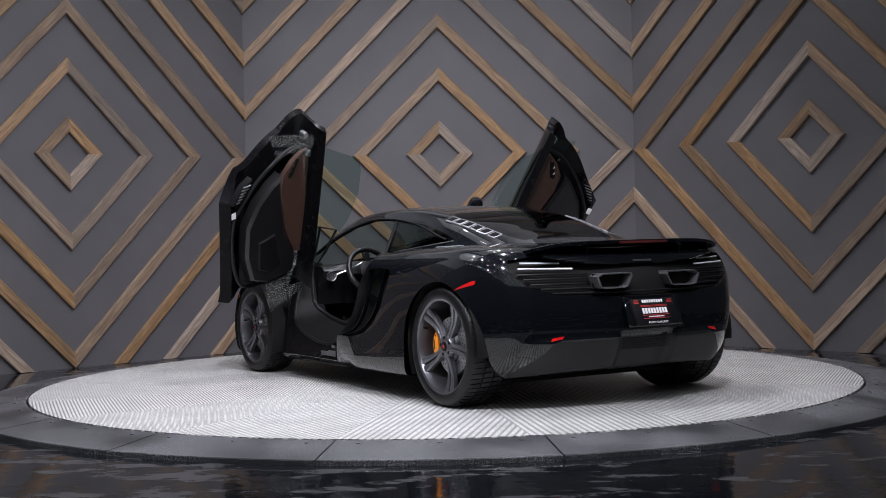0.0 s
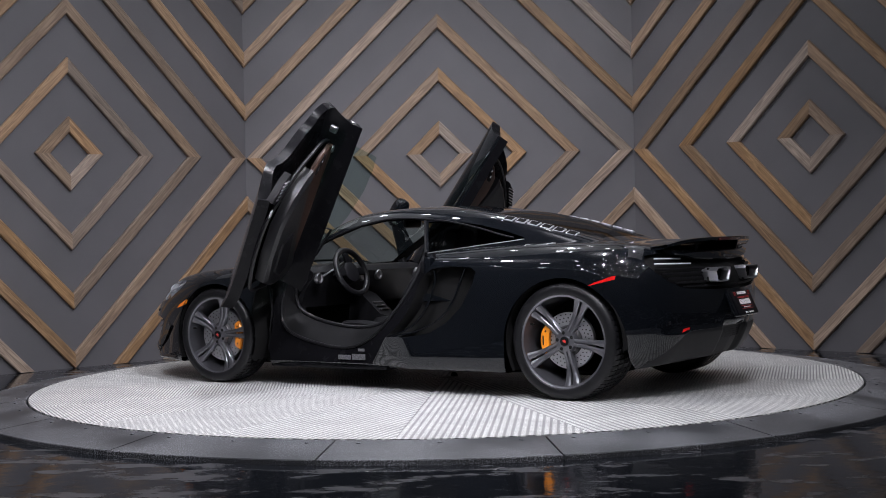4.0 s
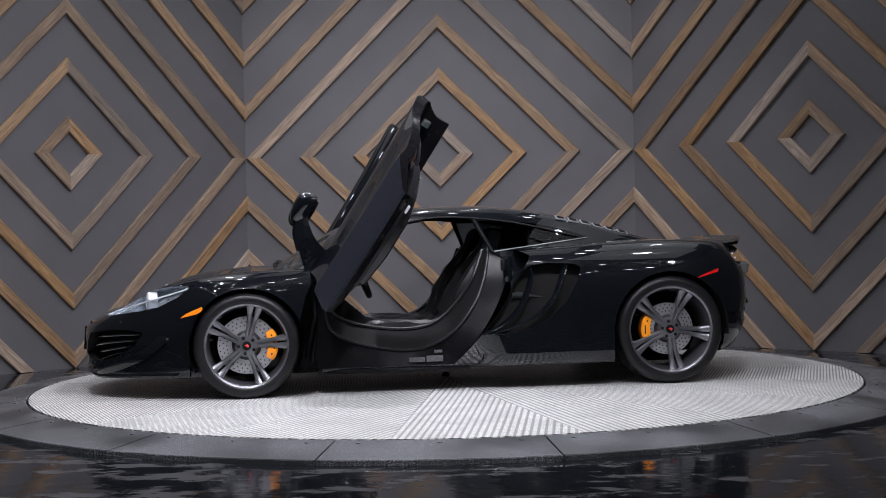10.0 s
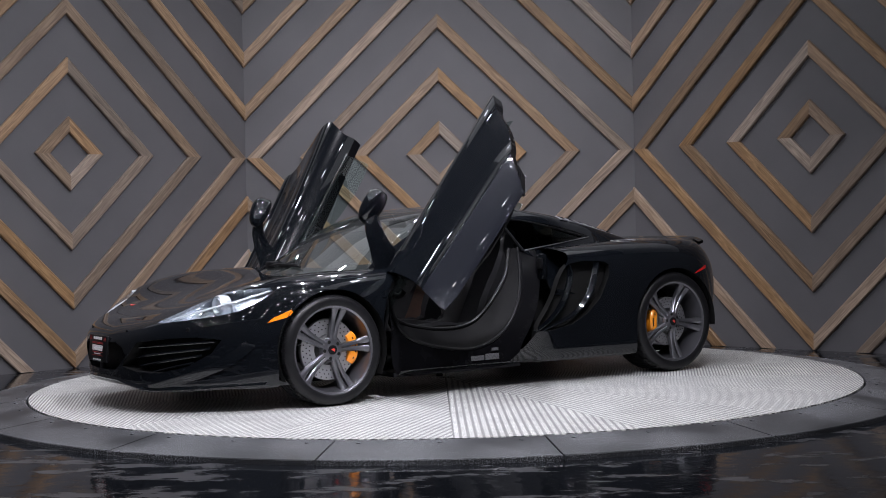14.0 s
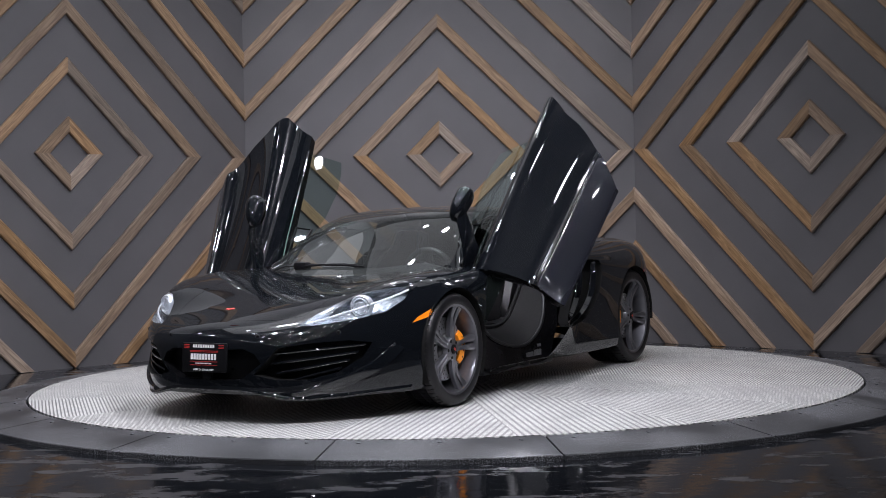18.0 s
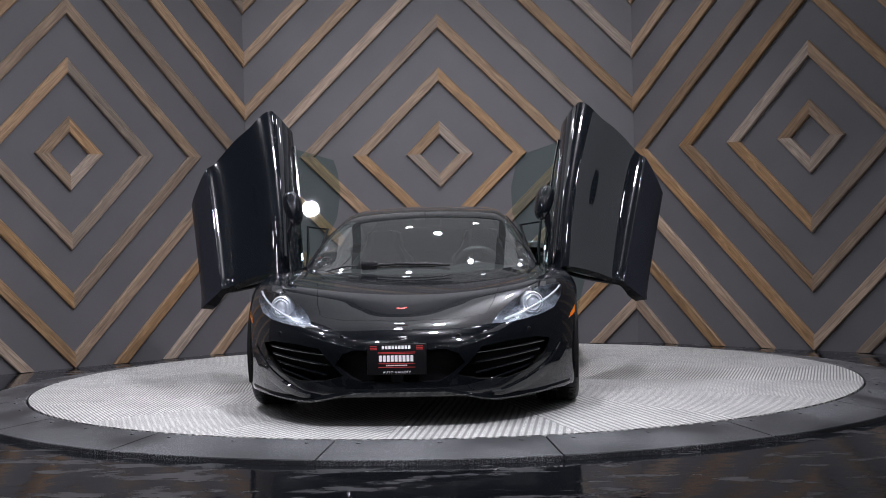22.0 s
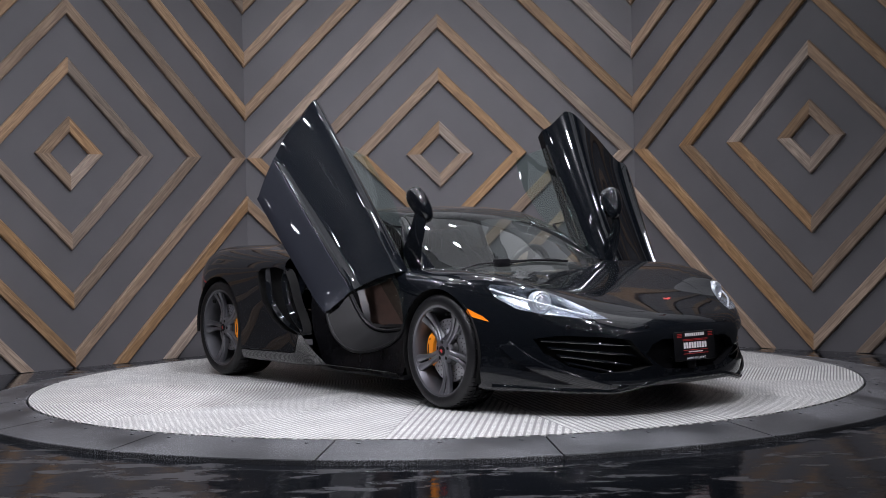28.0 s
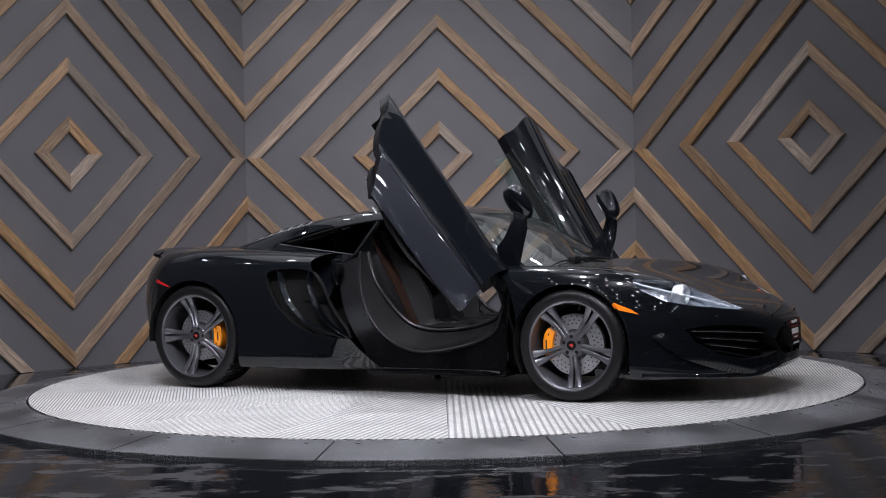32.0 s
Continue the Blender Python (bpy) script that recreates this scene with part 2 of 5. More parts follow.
# ---- mesh helpers ----
def part(name, bm, material, parent, label="", smooth=True, sharp=40):
    """One mesh object under a thing or part, from a bmesh or a mesh."""
    if isinstance(bm, bmesh.types.BMesh):
        me = bpy.data.meshes.new(name)
        bmesh.ops.recalc_face_normals(bm, faces=bm.faces) if not smooth else None
        bm.to_mesh(me)
        bm.free()
        if smooth:
            me.polygons.foreach_set("use_smooth", [True] * len(me.polygons))
            me.set_sharp_from_angle(angle=radians(sharp))
    else:
        me = bm
    if material is not None and not me.materials:
        me.materials.append(material)
    ob = new(name, me)
    ob.parent = parent
    if label:
        tagged(ob, label)
    return ob


def box(bm, x0, x1, y0, y1, z0, z1, bevel=0.0, seg=2):
    r = bmesh.ops.create_cube(bm, size=1)
    bmesh.ops.scale(bm, vec=(x1 - x0, y1 - y0, z1 - z0), verts=r["verts"])
    bmesh.ops.translate(bm, vec=((x0 + x1) / 2, (y0 + y1) / 2, (z0 + z1) / 2), verts=r["verts"])
    if bevel:
        ed = list({e for v in r["verts"] for e in v.link_edges})
        bmesh.ops.bevel(bm, geom=ed, offset=bevel, segments=seg, affect="EDGES", profile=0.5)
    return bm


def boxm(x0, x1, y0, y1, z0, z1, bevel=0.0, seg=2):
    return box(bmesh.new(), x0, x1, y0, y1, z0, z1, bevel, seg)


def lathe(profile, n=48, axis="y"):
    """Turn (radius, along) pairs round an axis."""
    bm = bmesh.new()
    rings = []
    for i in range(n):
        a = 2 * math.pi * i / n
        c, s = math.cos(a), math.sin(a)
        if axis == "y":
            rings.append([bm.verts.new((r * c, h, r * s)) for r, h in profile])
        else:
            rings.append([bm.verts.new((r * c, r * s, h)) for r, h in profile])
    for i in range(n):
        a, b = rings[i], rings[(i + 1) % n]
        for j in range(len(profile) - 1):
            bm.faces.new((a[j], a[j + 1], b[j + 1], b[j]))
    bmesh.ops.remove_doubles(bm, verts=bm.verts, dist=1e-5)
    bmesh.ops.recalc_face_normals(bm, faces=bm.faces)
    return bm


def prism(poly, h0, h1, axes="uv", bevel=0.0):
    """Extrude a polygon of (a, b) pairs along the third axis. axes: 'xz' means a is x and b is z."""
    bm = bmesh.new()

    def at(a, b, h):
        if axes == "xz":
            return (a, h, b)
        if axes == "yz":
            return (h, a, b)
        return (a, b, h)
    lo = [bm.verts.new(at(a, b, h0)) for a, b in poly]
    hi = [bm.verts.new(at(a, b, h1)) for a, b in poly]
    n = len(poly)
    bm.faces.new(lo)
    top = bm.faces.new(hi)
    for i in range(n):
        bm.faces.new((lo[i], lo[(i + 1) % n], hi[(i + 1) % n], hi[i]))
    bmesh.ops.recalc_face_normals(bm, faces=bm.faces)
    if bevel:
        bmesh.ops.bevel(bm, geom=list(top.edges), offset=bevel, segments=1, affect="EDGES")
    return bm


def tube(path, r, n=10, closed=False):
    """A round bar along a list of points."""
    bm = bmesh.new()
    P = [Vector(q) for q in path]
    rings = []
    m = len(P)
    up = Vector((0.12, 0.31, 0.94)).normalized()
    for i, q in enumerate(P):
        a, b = P[(i - 1) % m if closed else max(i - 1, 0)], P[(i + 1) % m if closed else min(i + 1, m - 1)]
        d = (b - a).normalized()
        s = d.cross(up).normalized()
        u = s.cross(d)
        rr = r[i] if isinstance(r, (list, tuple)) else r
        rings.append([bm.verts.new(q + rr * (math.cos(2 * math.pi * k / n) * s + math.sin(2 * math.pi * k / n) * u)) for k in range(n)])
    for i in range(m if closed else m - 1):
        a, b = rings[i], rings[(i + 1) % m]
        for k in range(n):
            bm.faces.new((a[k], a[(k + 1) % n], b[(k + 1) % n], b[k]))
    if not closed:
        bm.faces.new(rings[0][::-1])
        bm.faces.new(rings[-1])
    bmesh.ops.recalc_face_normals(bm, faces=bm.faces)
    return bm


def clip(poly, a, b, c):
    """Keep the part of a polygon where a*u + b*v <= c."""
    out = []
    for i, q in enumerate(poly):
        r = poly[(i + 1) % len(poly)]
        fq, fr = a * q[0] + b * q[1] - c, a * r[0] + b * r[1] - c
        if fq <= 0:
            out.append(q)
        if fq * fr < 0:
            t = fq / (fq - fr)
            out.append((q[0] + t * (r[0] - q[0]), q[1] + t * (r[1] - q[1])))
    return out


# ---- the room ----
ZB, YW, WX, CL = -0.065, 3.257, -0.042, 1.804
STEP, R0, ZC, BAT = 0.4931, 0.3109, 1.723, 0.132
WALL_TOP = CEIL
PANEL_TOP = 3.22


def wall_panel(name, origin, heading, label, back=0.15):
    """A painted wall panel whose local u runs along the wall from its middle, v up from the pattern's middle."""
    frame_m = Matrix.Translation(origin) @ Matrix.Rotation(radians(heading), 4, "Z") @ Matrix.Rotation(radians(90), 4, "X")
    lo, hi = ZB - ZC, PANEL_TOP - ZC
    wall = tagged(part(name, prism([(-CL, lo), (CL, lo), (CL, hi), (-CL, hi)], -back, 0.0), WALLP, None, smooth=False), label, kind="structure")
    wall.matrix_world = frame_m
    # unseen upper wall, added pale so that the windscreen reflects something bright
    up_ = tagged(part(name + "_upper", prism([(-CL - 0.05, hi - 0.2), (CL + 0.05, hi - 0.2), (CL + 0.05, WALL_TOP - ZC), (-CL - 0.05, WALL_TOP - ZC)], -back - 0.15, -back - 0.004), UPPERP, None, smooth=False), "pale grey reflector wall added out of view above the panelled wall", kind="structure")
    up_.matrix_world = frame_m
    for k in range(0, 11):
        r = R0 + STEP * k
        ri = r - BAT
        for su, sv in ((1, 1), (-1, 1), (-1, -1), (1, -1)):
            poly = [(r * su, 0), (0, r * sv), (0, ri * sv), (ri * su, 0)]
            for a, b, c in ((1, 0, CL - 0.002), (-1, 0, CL - 0.002), (0, 1, hi - 0.01), (0, -1, -lo - 0.004)):
                poly = clip(poly, a, b, c)
                if len(poly) < 3:
                    break
            if len(poly) < 3:
                continue
            # local x along the batten, so that the grain follows it
            ang = math.atan2(-su * sv, 1) if su * sv != 0 else 0
            ca, sa = math.cos(ang), math.sin(ang)
            cu, cv = sum(q[0] for q in poly) / len(poly), sum(q[1] for q in poly) / len(poly)
            loc = [((q[0] - cu) * ca + (q[1] - cv) * sa, -(q[0] - cu) * sa + (q[1] - cv) * ca) for q in poly]
            clean = [q for i, q in enumerate(loc) if (q[0] - loc[i - 1][0]) ** 2 + (q[1] - loc[i - 1][1]) ** 2 > 1e-6]
            if len(clean) < 3:
                continue
            pm = prism(clean, 0.0, 0.036)
            longs = [e for e in pm.edges if all(v.co.z > 0.03 for v in e.verts) and abs(e.verts[0].co.y - e.verts[1].co.y) < 0.1 * e.calc_length()]
            bmesh.ops.bevel(pm, geom=longs, offset=0.008, segments=1, affect="EDGES")
            bat = part("batten", pm, WOOD, wall, smooth=False)
            bat.matrix_local = Matrix.Translation((cu, cv, 0.0)) @ Matrix.Rotation(ang, 4, "Z")
    return wall


PSI, AL, AR = 0.566, 44.25, 43.80
cpsi, spsi = math.cos(radians(PSI)), math.sin(radians(PSI))
wall_panel("wall_back", (WX, YW, ZC), PSI, "dark grey painted wall with nested diamonds of wooden battens")
kx, ky = WX - cpsi * CL, YW - spsi * CL
dl = radians(PSI + 180 + AL)
wall_panel("wall_west", (kx + CL * math.cos(dl), ky + CL * math.sin(dl), ZC), PSI + AL, "dark grey angled wall with nested diamonds of wooden battens")
kx2, ky2 = WX + cpsi * CL, YW + spsi * CL
dr = radians(PSI - AR)
wall_panel("wall_east", (kx2 + CL * math.cos(dr), ky2 + CL * math.sin(dr), ZC), PSI - AR, "dark grey angled wall with nested diamonds of wooden battens")
ew = (kx + 2 * CL * math.cos(dl), ky + 2 * CL * math.sin(dl))
ee = (kx2 + 2 * CL * math.cos(dr), ky2 + 2 * CL * math.sin(dr))


def slab(name, p, q, label, z0=ZB, z1=WALL_TOP, th=0.15, m=None):
    """A plain wall from p to q in plan, thick on its far side."""
    d = Vector((q[0] - p[0], q[1] - p[1], 0))
    bm = boxm(0, d.length, 0, th, z0, z1)
    ob = tagged(part(name, bm, m or SIDEP, None, smooth=False), label, kind="structure")
    ob.matrix_world = Matrix.Translation((p[0], p[1], 0)) @ Matrix.Rotation(math.atan2(d.y, d.x), 4, "Z")
    return ob


SOUTH = -13.0
slab("wall_west_side", (ew[0], SOUTH), ew, "plain dark grey side wall of the showroom")
slab("wall_east_side", ee, (ee[0], SOUTH), "plain dark grey side wall of the showroom")
slab("wall_south", (ee[0] + 0.2, SOUTH), (ew[0] - 0.2, SOUTH), "plain dark grey wall behind the camera")
tagged(part("ceiling", boxm(-6, 6, SOUTH - 0.2, 4.2, CEIL, CEIL + 0.15), CEILP, None, smooth=False), "dark matt showroom ceiling", kind="structure")
tagged(part("floor", boxm(-7, 7, SOUTH - 0.3, 4.3, ZB - 0.2, ZB), FLOOR, None, smooth=False), "glossy black sealed floor with worn dull patches", kind="structure")

# ---- turntable ----
RD, RR = 2.735, 3.106
ring = tagged(new("turntable_ring"), "black steel ring of bolted plates round the turntable", "turntable ring")
NP = 17
gap = 0.0018
for i in range(NP):
    a0, a1 = radians(-79.5 + 360 / NP * i) + gap, radians(-79.5 + 360 / NP * (i + 1)) - gap
    bm = bmesh.new()
    rows_ = []
    ns = 14
    prof = [(RD + 0.014, -0.065), (RD + 0.014, -0.006), (RD + 0.02, -0.002), (RR - 0.016, -0.0405), (RR - 0.011, -0.037), (RR - 0.003, -0.038), (RR, -0.043), (RR, -0.0649)]
    for k in range(ns + 1):
        a = a0 + (a1 - a0) * k / ns
        rows_.append([bm.verts.new((r * math.cos(a), r * math.sin(a), z)) for r, z in prof])
    for k in range(ns):
        for j in range(len(prof) - 1):
            bm.faces.new((rows_[k][j], rows_[k + 1][j], rows_[k + 1][j + 1], rows_[k][j + 1]))
    bm.faces.new(rows_[0])
    bm.faces.new(rows_[-1][::-1])
    bmesh.ops.recalc_face_normals(bm, faces=bm.faces)
    plate = part("plate", bm, RINGM, ring, smooth=False)
    for u in (0.12, 0.5, 0.88):
        for rr_ in (RD + 0.075,):
            a = a0 + (a1 - a0) * u
            zz = -0.002 - 0.038 * (rr_ - RD - 0.02) / (RR - RD - 0.03)
            b2 = lathe([(0.0, 0.0025), (0.010, 0.0025), (0.012, 0.0), (0.012, -0.003)], 12, "z")
            o2 = part("bolt", b2, RINGM, plate)
            o2.matrix_local = Matrix.Translation((rr_ * math.cos(a), rr_ * math.sin(a), zz + 0.0008))

deck = tagged(new("turntable_deck"), "round silver ribbed aluminium turntable deck under the car", "turntable")
NW = 18
wa = 2 * math.pi / NW
arc_ = [(RD * math.cos(wa * k / 12), RD * math.sin(wa * k / 12)) for k in range(13)]
wedge = prism([(0.02, 0.0012)] + [(q[0], q[1] + (0.0012 if k == 0 else 0)) for k, q in enumerate(arc_)], -0.05, 0.0)
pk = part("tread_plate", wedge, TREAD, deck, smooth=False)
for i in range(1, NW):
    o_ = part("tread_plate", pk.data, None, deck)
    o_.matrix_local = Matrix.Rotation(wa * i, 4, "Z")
deck_hub = part("hub", lathe([(0.0, -0.0648), (0.9, -0.0648), (0.9, -0.05), (0.0, -0.05)], 40, "z"), RINGM, deck)

# ---- the car: surfaces ----
def spl(*pairs):
    """A smooth curve through (position, value) pairs."""
    px, py = np.array([q[0] for q in pairs], float), np.array([q[1] for q in pairs], float)
    o = np.argsort(px)
    px, py = px[o], py[o]
    d = np.diff(py) / np.diff(px)
    m = np.empty_like(py)
    m[0], m[-1] = d[0], d[-1]
    h = np.diff(px)
    for i in range(1, len(px) - 1):
        m[i] = 0 if d[i - 1] * d[i] <= 0 else 3 * (h[i - 1] + h[i]) / ((2 * h[i] + h[i - 1]) / d[i - 1] + (h[i] + 2 * h[i - 1]) / d[i])

    def f(x):
        x = np.clip(np.asarray(x, float), px[0], px[-1])
        i = np.clip(np.searchsorted(px, x) - 1, 0, len(px) - 2)
        t = (x - px[i]) / h[i]
        return ((1 + 2 * t) * (1 - t) ** 2 * py[i] + t * (1 - t) ** 2 * h[i] * m[i] + t * t * (3 - 2 * t) * py[i + 1] + t * t * (t - 1) * h[i] * m[i + 1])
    return f


def sstep(a, b, x):
    t = np.clip((x - a) / (b - a), 0, 1)
    return t * t * (3 - 2 * t)


# lower body: height on the middle line, height and place of the fender ridge, half width, underside
HC = spl((2.45, 0.42), (2.30, 0.505), (2.2, 0.54), (2.0, 0.598), (1.75, 0.658), (1.5, 0.703), (1.25, 0.738), (1.0, 0.762), (0.5, 0.80), (-0.6, 0.86), (-1.2, 0.925), (-1.5, 0.91), (-1.75, 0.885), (-1.95, 0.86), (-2.2, 0.835))
HF = spl((2.45, 0.40), (2.25, 0.50), (2.14, 0.55), (2.0, 0.628), (1.88, 0.688), (1.7, 0.735), (1.5, 0.765), (1.3, 0.778), (1.1, 0.782), (0.9, 0.785), (0.4, 0.82), (-0.2, 0.862), (-0.6, 0.885), (-1.0, 0.905), (-1.35, 0.91), (-1.6, 0.902), (-1.8, 0.892), (-1.95, 0.875), (-2.2, 0.84))
YF = spl((2.4, 0.45), (2.1, 0.62), (1.8, 0.71), (1.5, 0.76), (1.0, 0.78), (0.5, 0.76), (-0.3, 0.72), (-0.9, 0.72), (-1.4, 0.74), (-2.1, 0.66))
HW = spl((2.45, 0.80), (2.0, 0.905), (1.7, 0.942), (1.35, 0.962), (1.05, 0.945), (0.6, 0.925), (0.1, 0.93), (-0.4, 0.945), (-0.9, 0.96), (-1.35, 0.965), (-1.7, 0.945), (-2.2, 0.86))
ZU = spl((2.45, 0.155), (2.0, 0.135), (1.7, 0.13), (0.9, 0.135), (-0.9, 0.145), (-1.6, 0.165), (-1.8, 0.19), (-1.95, 0.215), (-2.2, 0.26))
DROP = spl((2.4, 2.0), (1.7, 2.6), (1.2, 2.4), (0.5, 1.6), (-0.3, 1.5), (-0.9, 2.2), (-1.4, 3.0), (-2.0, 2.6))


def body_field(x, y, z):
    zc, zf, yf, w = HC(x), HF(x), YF(x), HW(x)
    t = np.clip(y / yf, 0, 1)
    top = zc + (zf - zc) * t ** 2.4 * (1.7 - 0.7 * t) - DROP(x) * np.clip(y - yf, 0, None) ** 2
    # side: full over the wheels, hollow along the doors, tucked in at the sill
    door = np.exp(-((x - 0.15) / 0.62) ** 2)
    dr_ = sstep(-0.30, -0.05, x) * sstep(1.0, 0.75, x)
    side = w - 0.028 * door * np.exp(-((z - 0.56) / 0.17) ** 2) + dr_ * (0.045 * np.exp(-np.clip(z - 0.355, 0, None) / 0.035) - 0.45 * np.clip(0.345 - z, 0, None)) - 0.42 * np.clip(z - 0.5, 0, None) ** 2 - 3.6 * np.clip(0.215 - z, 0, None) ** 2 - 3.5 * np.clip(0.26 - z, 0, None) ** 2 * sstep(-1.68, -1.85, x)
    side = side - 0.045 * np.clip((0.42 - z) / 0.3, 0, 1) * sstep(1.6, 1.95, x)
    nose = 2.405 - 0.80 * np.clip(y / 0.95, 0, 1.2) ** 3.0 - 1.6 * np.clip(z - 0.38, 0, None) ** 2 - 0.10 * np.clip(0.34 - z, 0, None)
    tail = 2.07 - 0.25 * np.abs(y) ** 1.4 - 0.25 * np.clip((y - 0.6) / 0.35, 0, 1.2) ** 3 - 0.8 * (z - 0.56) ** 2 - 1.6 * np.clip(z - 0.68, 0, None) ** 2 - 3.5 * np.clip(0.28 - z, 0, None) ** 2 * sstep(0.62, 0.80, y) - 0.3 * np.clip(0.44 - z, 0, None) ** 2 + 0.02 * sstep(0.17, 0.21, y) * sstep(0.78, 0.60, y) * sstep(0.41, 0.37, z) - 0.02 * sstep(0.19, 0.15, y) * sstep(0.42, 0.38, z)
    parts = np.stack([z - top, y - side, x - nose, -x - tail])
    k = 0.024
    mx = parts.max(axis=0)
    f = mx + k * np.log(np.exp((parts - mx) / k).sum(axis=0))
    # a tighter edge along the underside
    low_ = np.stack([f, ZU(x) - z])
    k = 0.009
    mx = low_.max(axis=0)
    return mx + k * np.log(np.exp((low_ - mx) / k).sum(axis=0))


# cabin: roof line from the windscreen's foot to the tail of the deck
ROOF = spl((1.34, 0.675), (1.2, 0.765), (1.0, 0.885), (0.75, 1.028), (0.565, 1.108), (0.42, 1.145), (0.2, 1.166), (0.0, 1.172), (-0.25, 1.165), (-0.55, 1.132), (-0.85, 1.072), (-1.1, 1.005), (-1.3, 0.95), (-1.5, 0.90), (-1.75, 0.83))
CW = spl((1.3, 0.64), (0.85, 0.665), (0.535, 0.69), (0.2, 0.685), (-0.2, 0.665), (-0.6, 0.64), (-0.9, 0.60), (-1.3, 0.53), (-1.7, 0.48))


def cabin_field(x, y, z):
    bow = 0.22 * sstep(-0.2, 0.7, x)
    top = ROOF(x + bow * y * y) - 0.10 * y * y - 0.25 * np.clip(y - 0.35, 0, None) ** 2
    side = CW(x) - 0.70 * (z - 0.87) - 0.35 * np.clip(z - 0.95, 0, None) ** 2
    parts = np.stack([z - top, y - side, 0.55 - z, x - 1.30 + 0.22 * y * y, -1.62 - x])
    k = 0.014
    mx = parts.max(axis=0)
    return mx + k * np.log(np.exp((parts - mx) / k).sum(axis=0))


def reach(field, o, d, far):
    lo, hi = np.zeros(len(o)), np.full(len(o), far)
    for _ in range(26):
        mid = (lo + hi) / 2
        p_ = o + d * mid[:, None]
        inside = field(p_[:, 0], np.abs(p_[:, 1]), p_[:, 2]) < 0
        lo, hi = np.where(inside, mid, lo), np.where(inside, hi, mid)
    return o + d * lo[:, None]


def shell(field, xa, xb, nx, oz, f0, f1, nf, ncap, far=2.2, fine=()):
    """Half skin (y >= 0) met by rays from the axis between xa and xb, with a fanned cap at each end where ncap > 0."""
    fi = np.radians(np.sort(np.concatenate([np.linspace(f0, f1, nf), fine])))
    nf = len(fi)
    cols = []
    for k in range(ncap, 0, -1):
        cols.append((xa, -math.pi / 2 * k / ncap))
    cols += [(xx, 0.0) for xx in np.linspace(xa, xb, nx)]
    for k in range(1, ncap + 1):
        cols.append((xb, math.pi / 2 * k / ncap))
    o = np.array([(cx_, 0, oz) for cx_, _ in cols for _ in fi], float)
    d = np.array([(math.sin(a) * math.cos(f), math.cos(a) * math.cos(f), math.sin(f)) for _, a in cols for f in fi])
    v = reach(field, o, d, far)
    v[np.abs(v[:, 1]) < 1e-4, 1] = 0
    bm = bmesh.new()
    vs = [bm.verts.new(q) for q in v]
    for i in range(len(cols) - 1):
        for j in range(nf - 1):
            a = i * nf + j
            bm.faces.new((vs[a], vs[a + nf], vs[a + nf + 1], vs[a + 1]))
    bmesh.ops.remove_doubles(bm, verts=bm.verts, dist=1e-4)
    bmesh.ops.recalc_face_normals(bm, faces=bm.faces)
    # outwards
    s = sum((f.normal.y for f in bm.faces))
    if s < 0:
        bmesh.ops.reverse_faces(bm, faces=bm.faces)
    return bm


def skin_x(field, y, z, sign):
    """How far forward (sign 1) or back (-1) the skin lies at y, z."""
    return float(reach(field, np.array([[sign * 1.2, y, z]]), np.array([[float(sign), 0, 0]]), 2.0)[0, 0])


def skin_y(field, x, z):
    return float(reach(field, np.array([[x, 0.0, z]]), np.array([[0, 1.0, 0]]), 2.0)[0, 1])


def skin_z(field, x, y):
    return float(reach(field, np.array([[x, y, 0.6]]), np.array([[0, 0, 1.0]]), 2.0)[0, 2])


def inside(poly, a, b):
    r = False
    n = len(poly)
    for i in range(n):
        (x0, y0), (x1, y1) = poly[i], poly[i - 1]
        if (y0 > b) != (y1 > b) and a < (x1 - x0) * (b - y0) / (y1 - y0) + x0:
            r = not r
    return r


AX = {"xz": (0, 2), "yz": (1, 2), "xy": (0, 1)}


def score(bm, poly, axes, region, tag, want):
    """Cut the outline of poly (seen along the axis that is not in axes) into the faces that want() accepts, and tag those inside."""
    i, j = AX[axes]
    n = len(poly)
    for k in range(n):
        (a0, b0), (a1, b1) = poly[k], poly[(k + 1) % n]
        la, ha, lb, hb = min(a0, a1) - 0.004, max(a0, a1) + 0.004, min(b0, b1) - 0.004, max(b0, b1) + 0.004
        fs = []
        for f in bm.faces:
            if not want(f):
                continue
            ca = [v.co[i] for v in f.verts]
            cb = [v.co[j] for v in f.verts]
            if max(ca) > la and min(ca) < ha and max(cb) > lb and min(cb) < hb:
                fs.append(f)
        if not fs:
            continue
        no = Vector((0, 0, 0))
        no[i], no[j] = -(b1 - b0), (a1 - a0)
        co = Vector((0, 0, 0))
        co[i], co[j] = a0, b0
        geom = list({v for f in fs for v in f.verts}) + list({e for f in fs for e in f.edges}) + fs
        bmesh.ops.bisect_plane(bm, geom=geom, plane_co=co, plane_no=no, dist=1e-5)
    for f in bm.faces:
        if f[region] == 0 and want(f):
            c = f.calc_center_median()
            if inside(poly, c[i], c[j]):
                f[region] = tag
    return bm


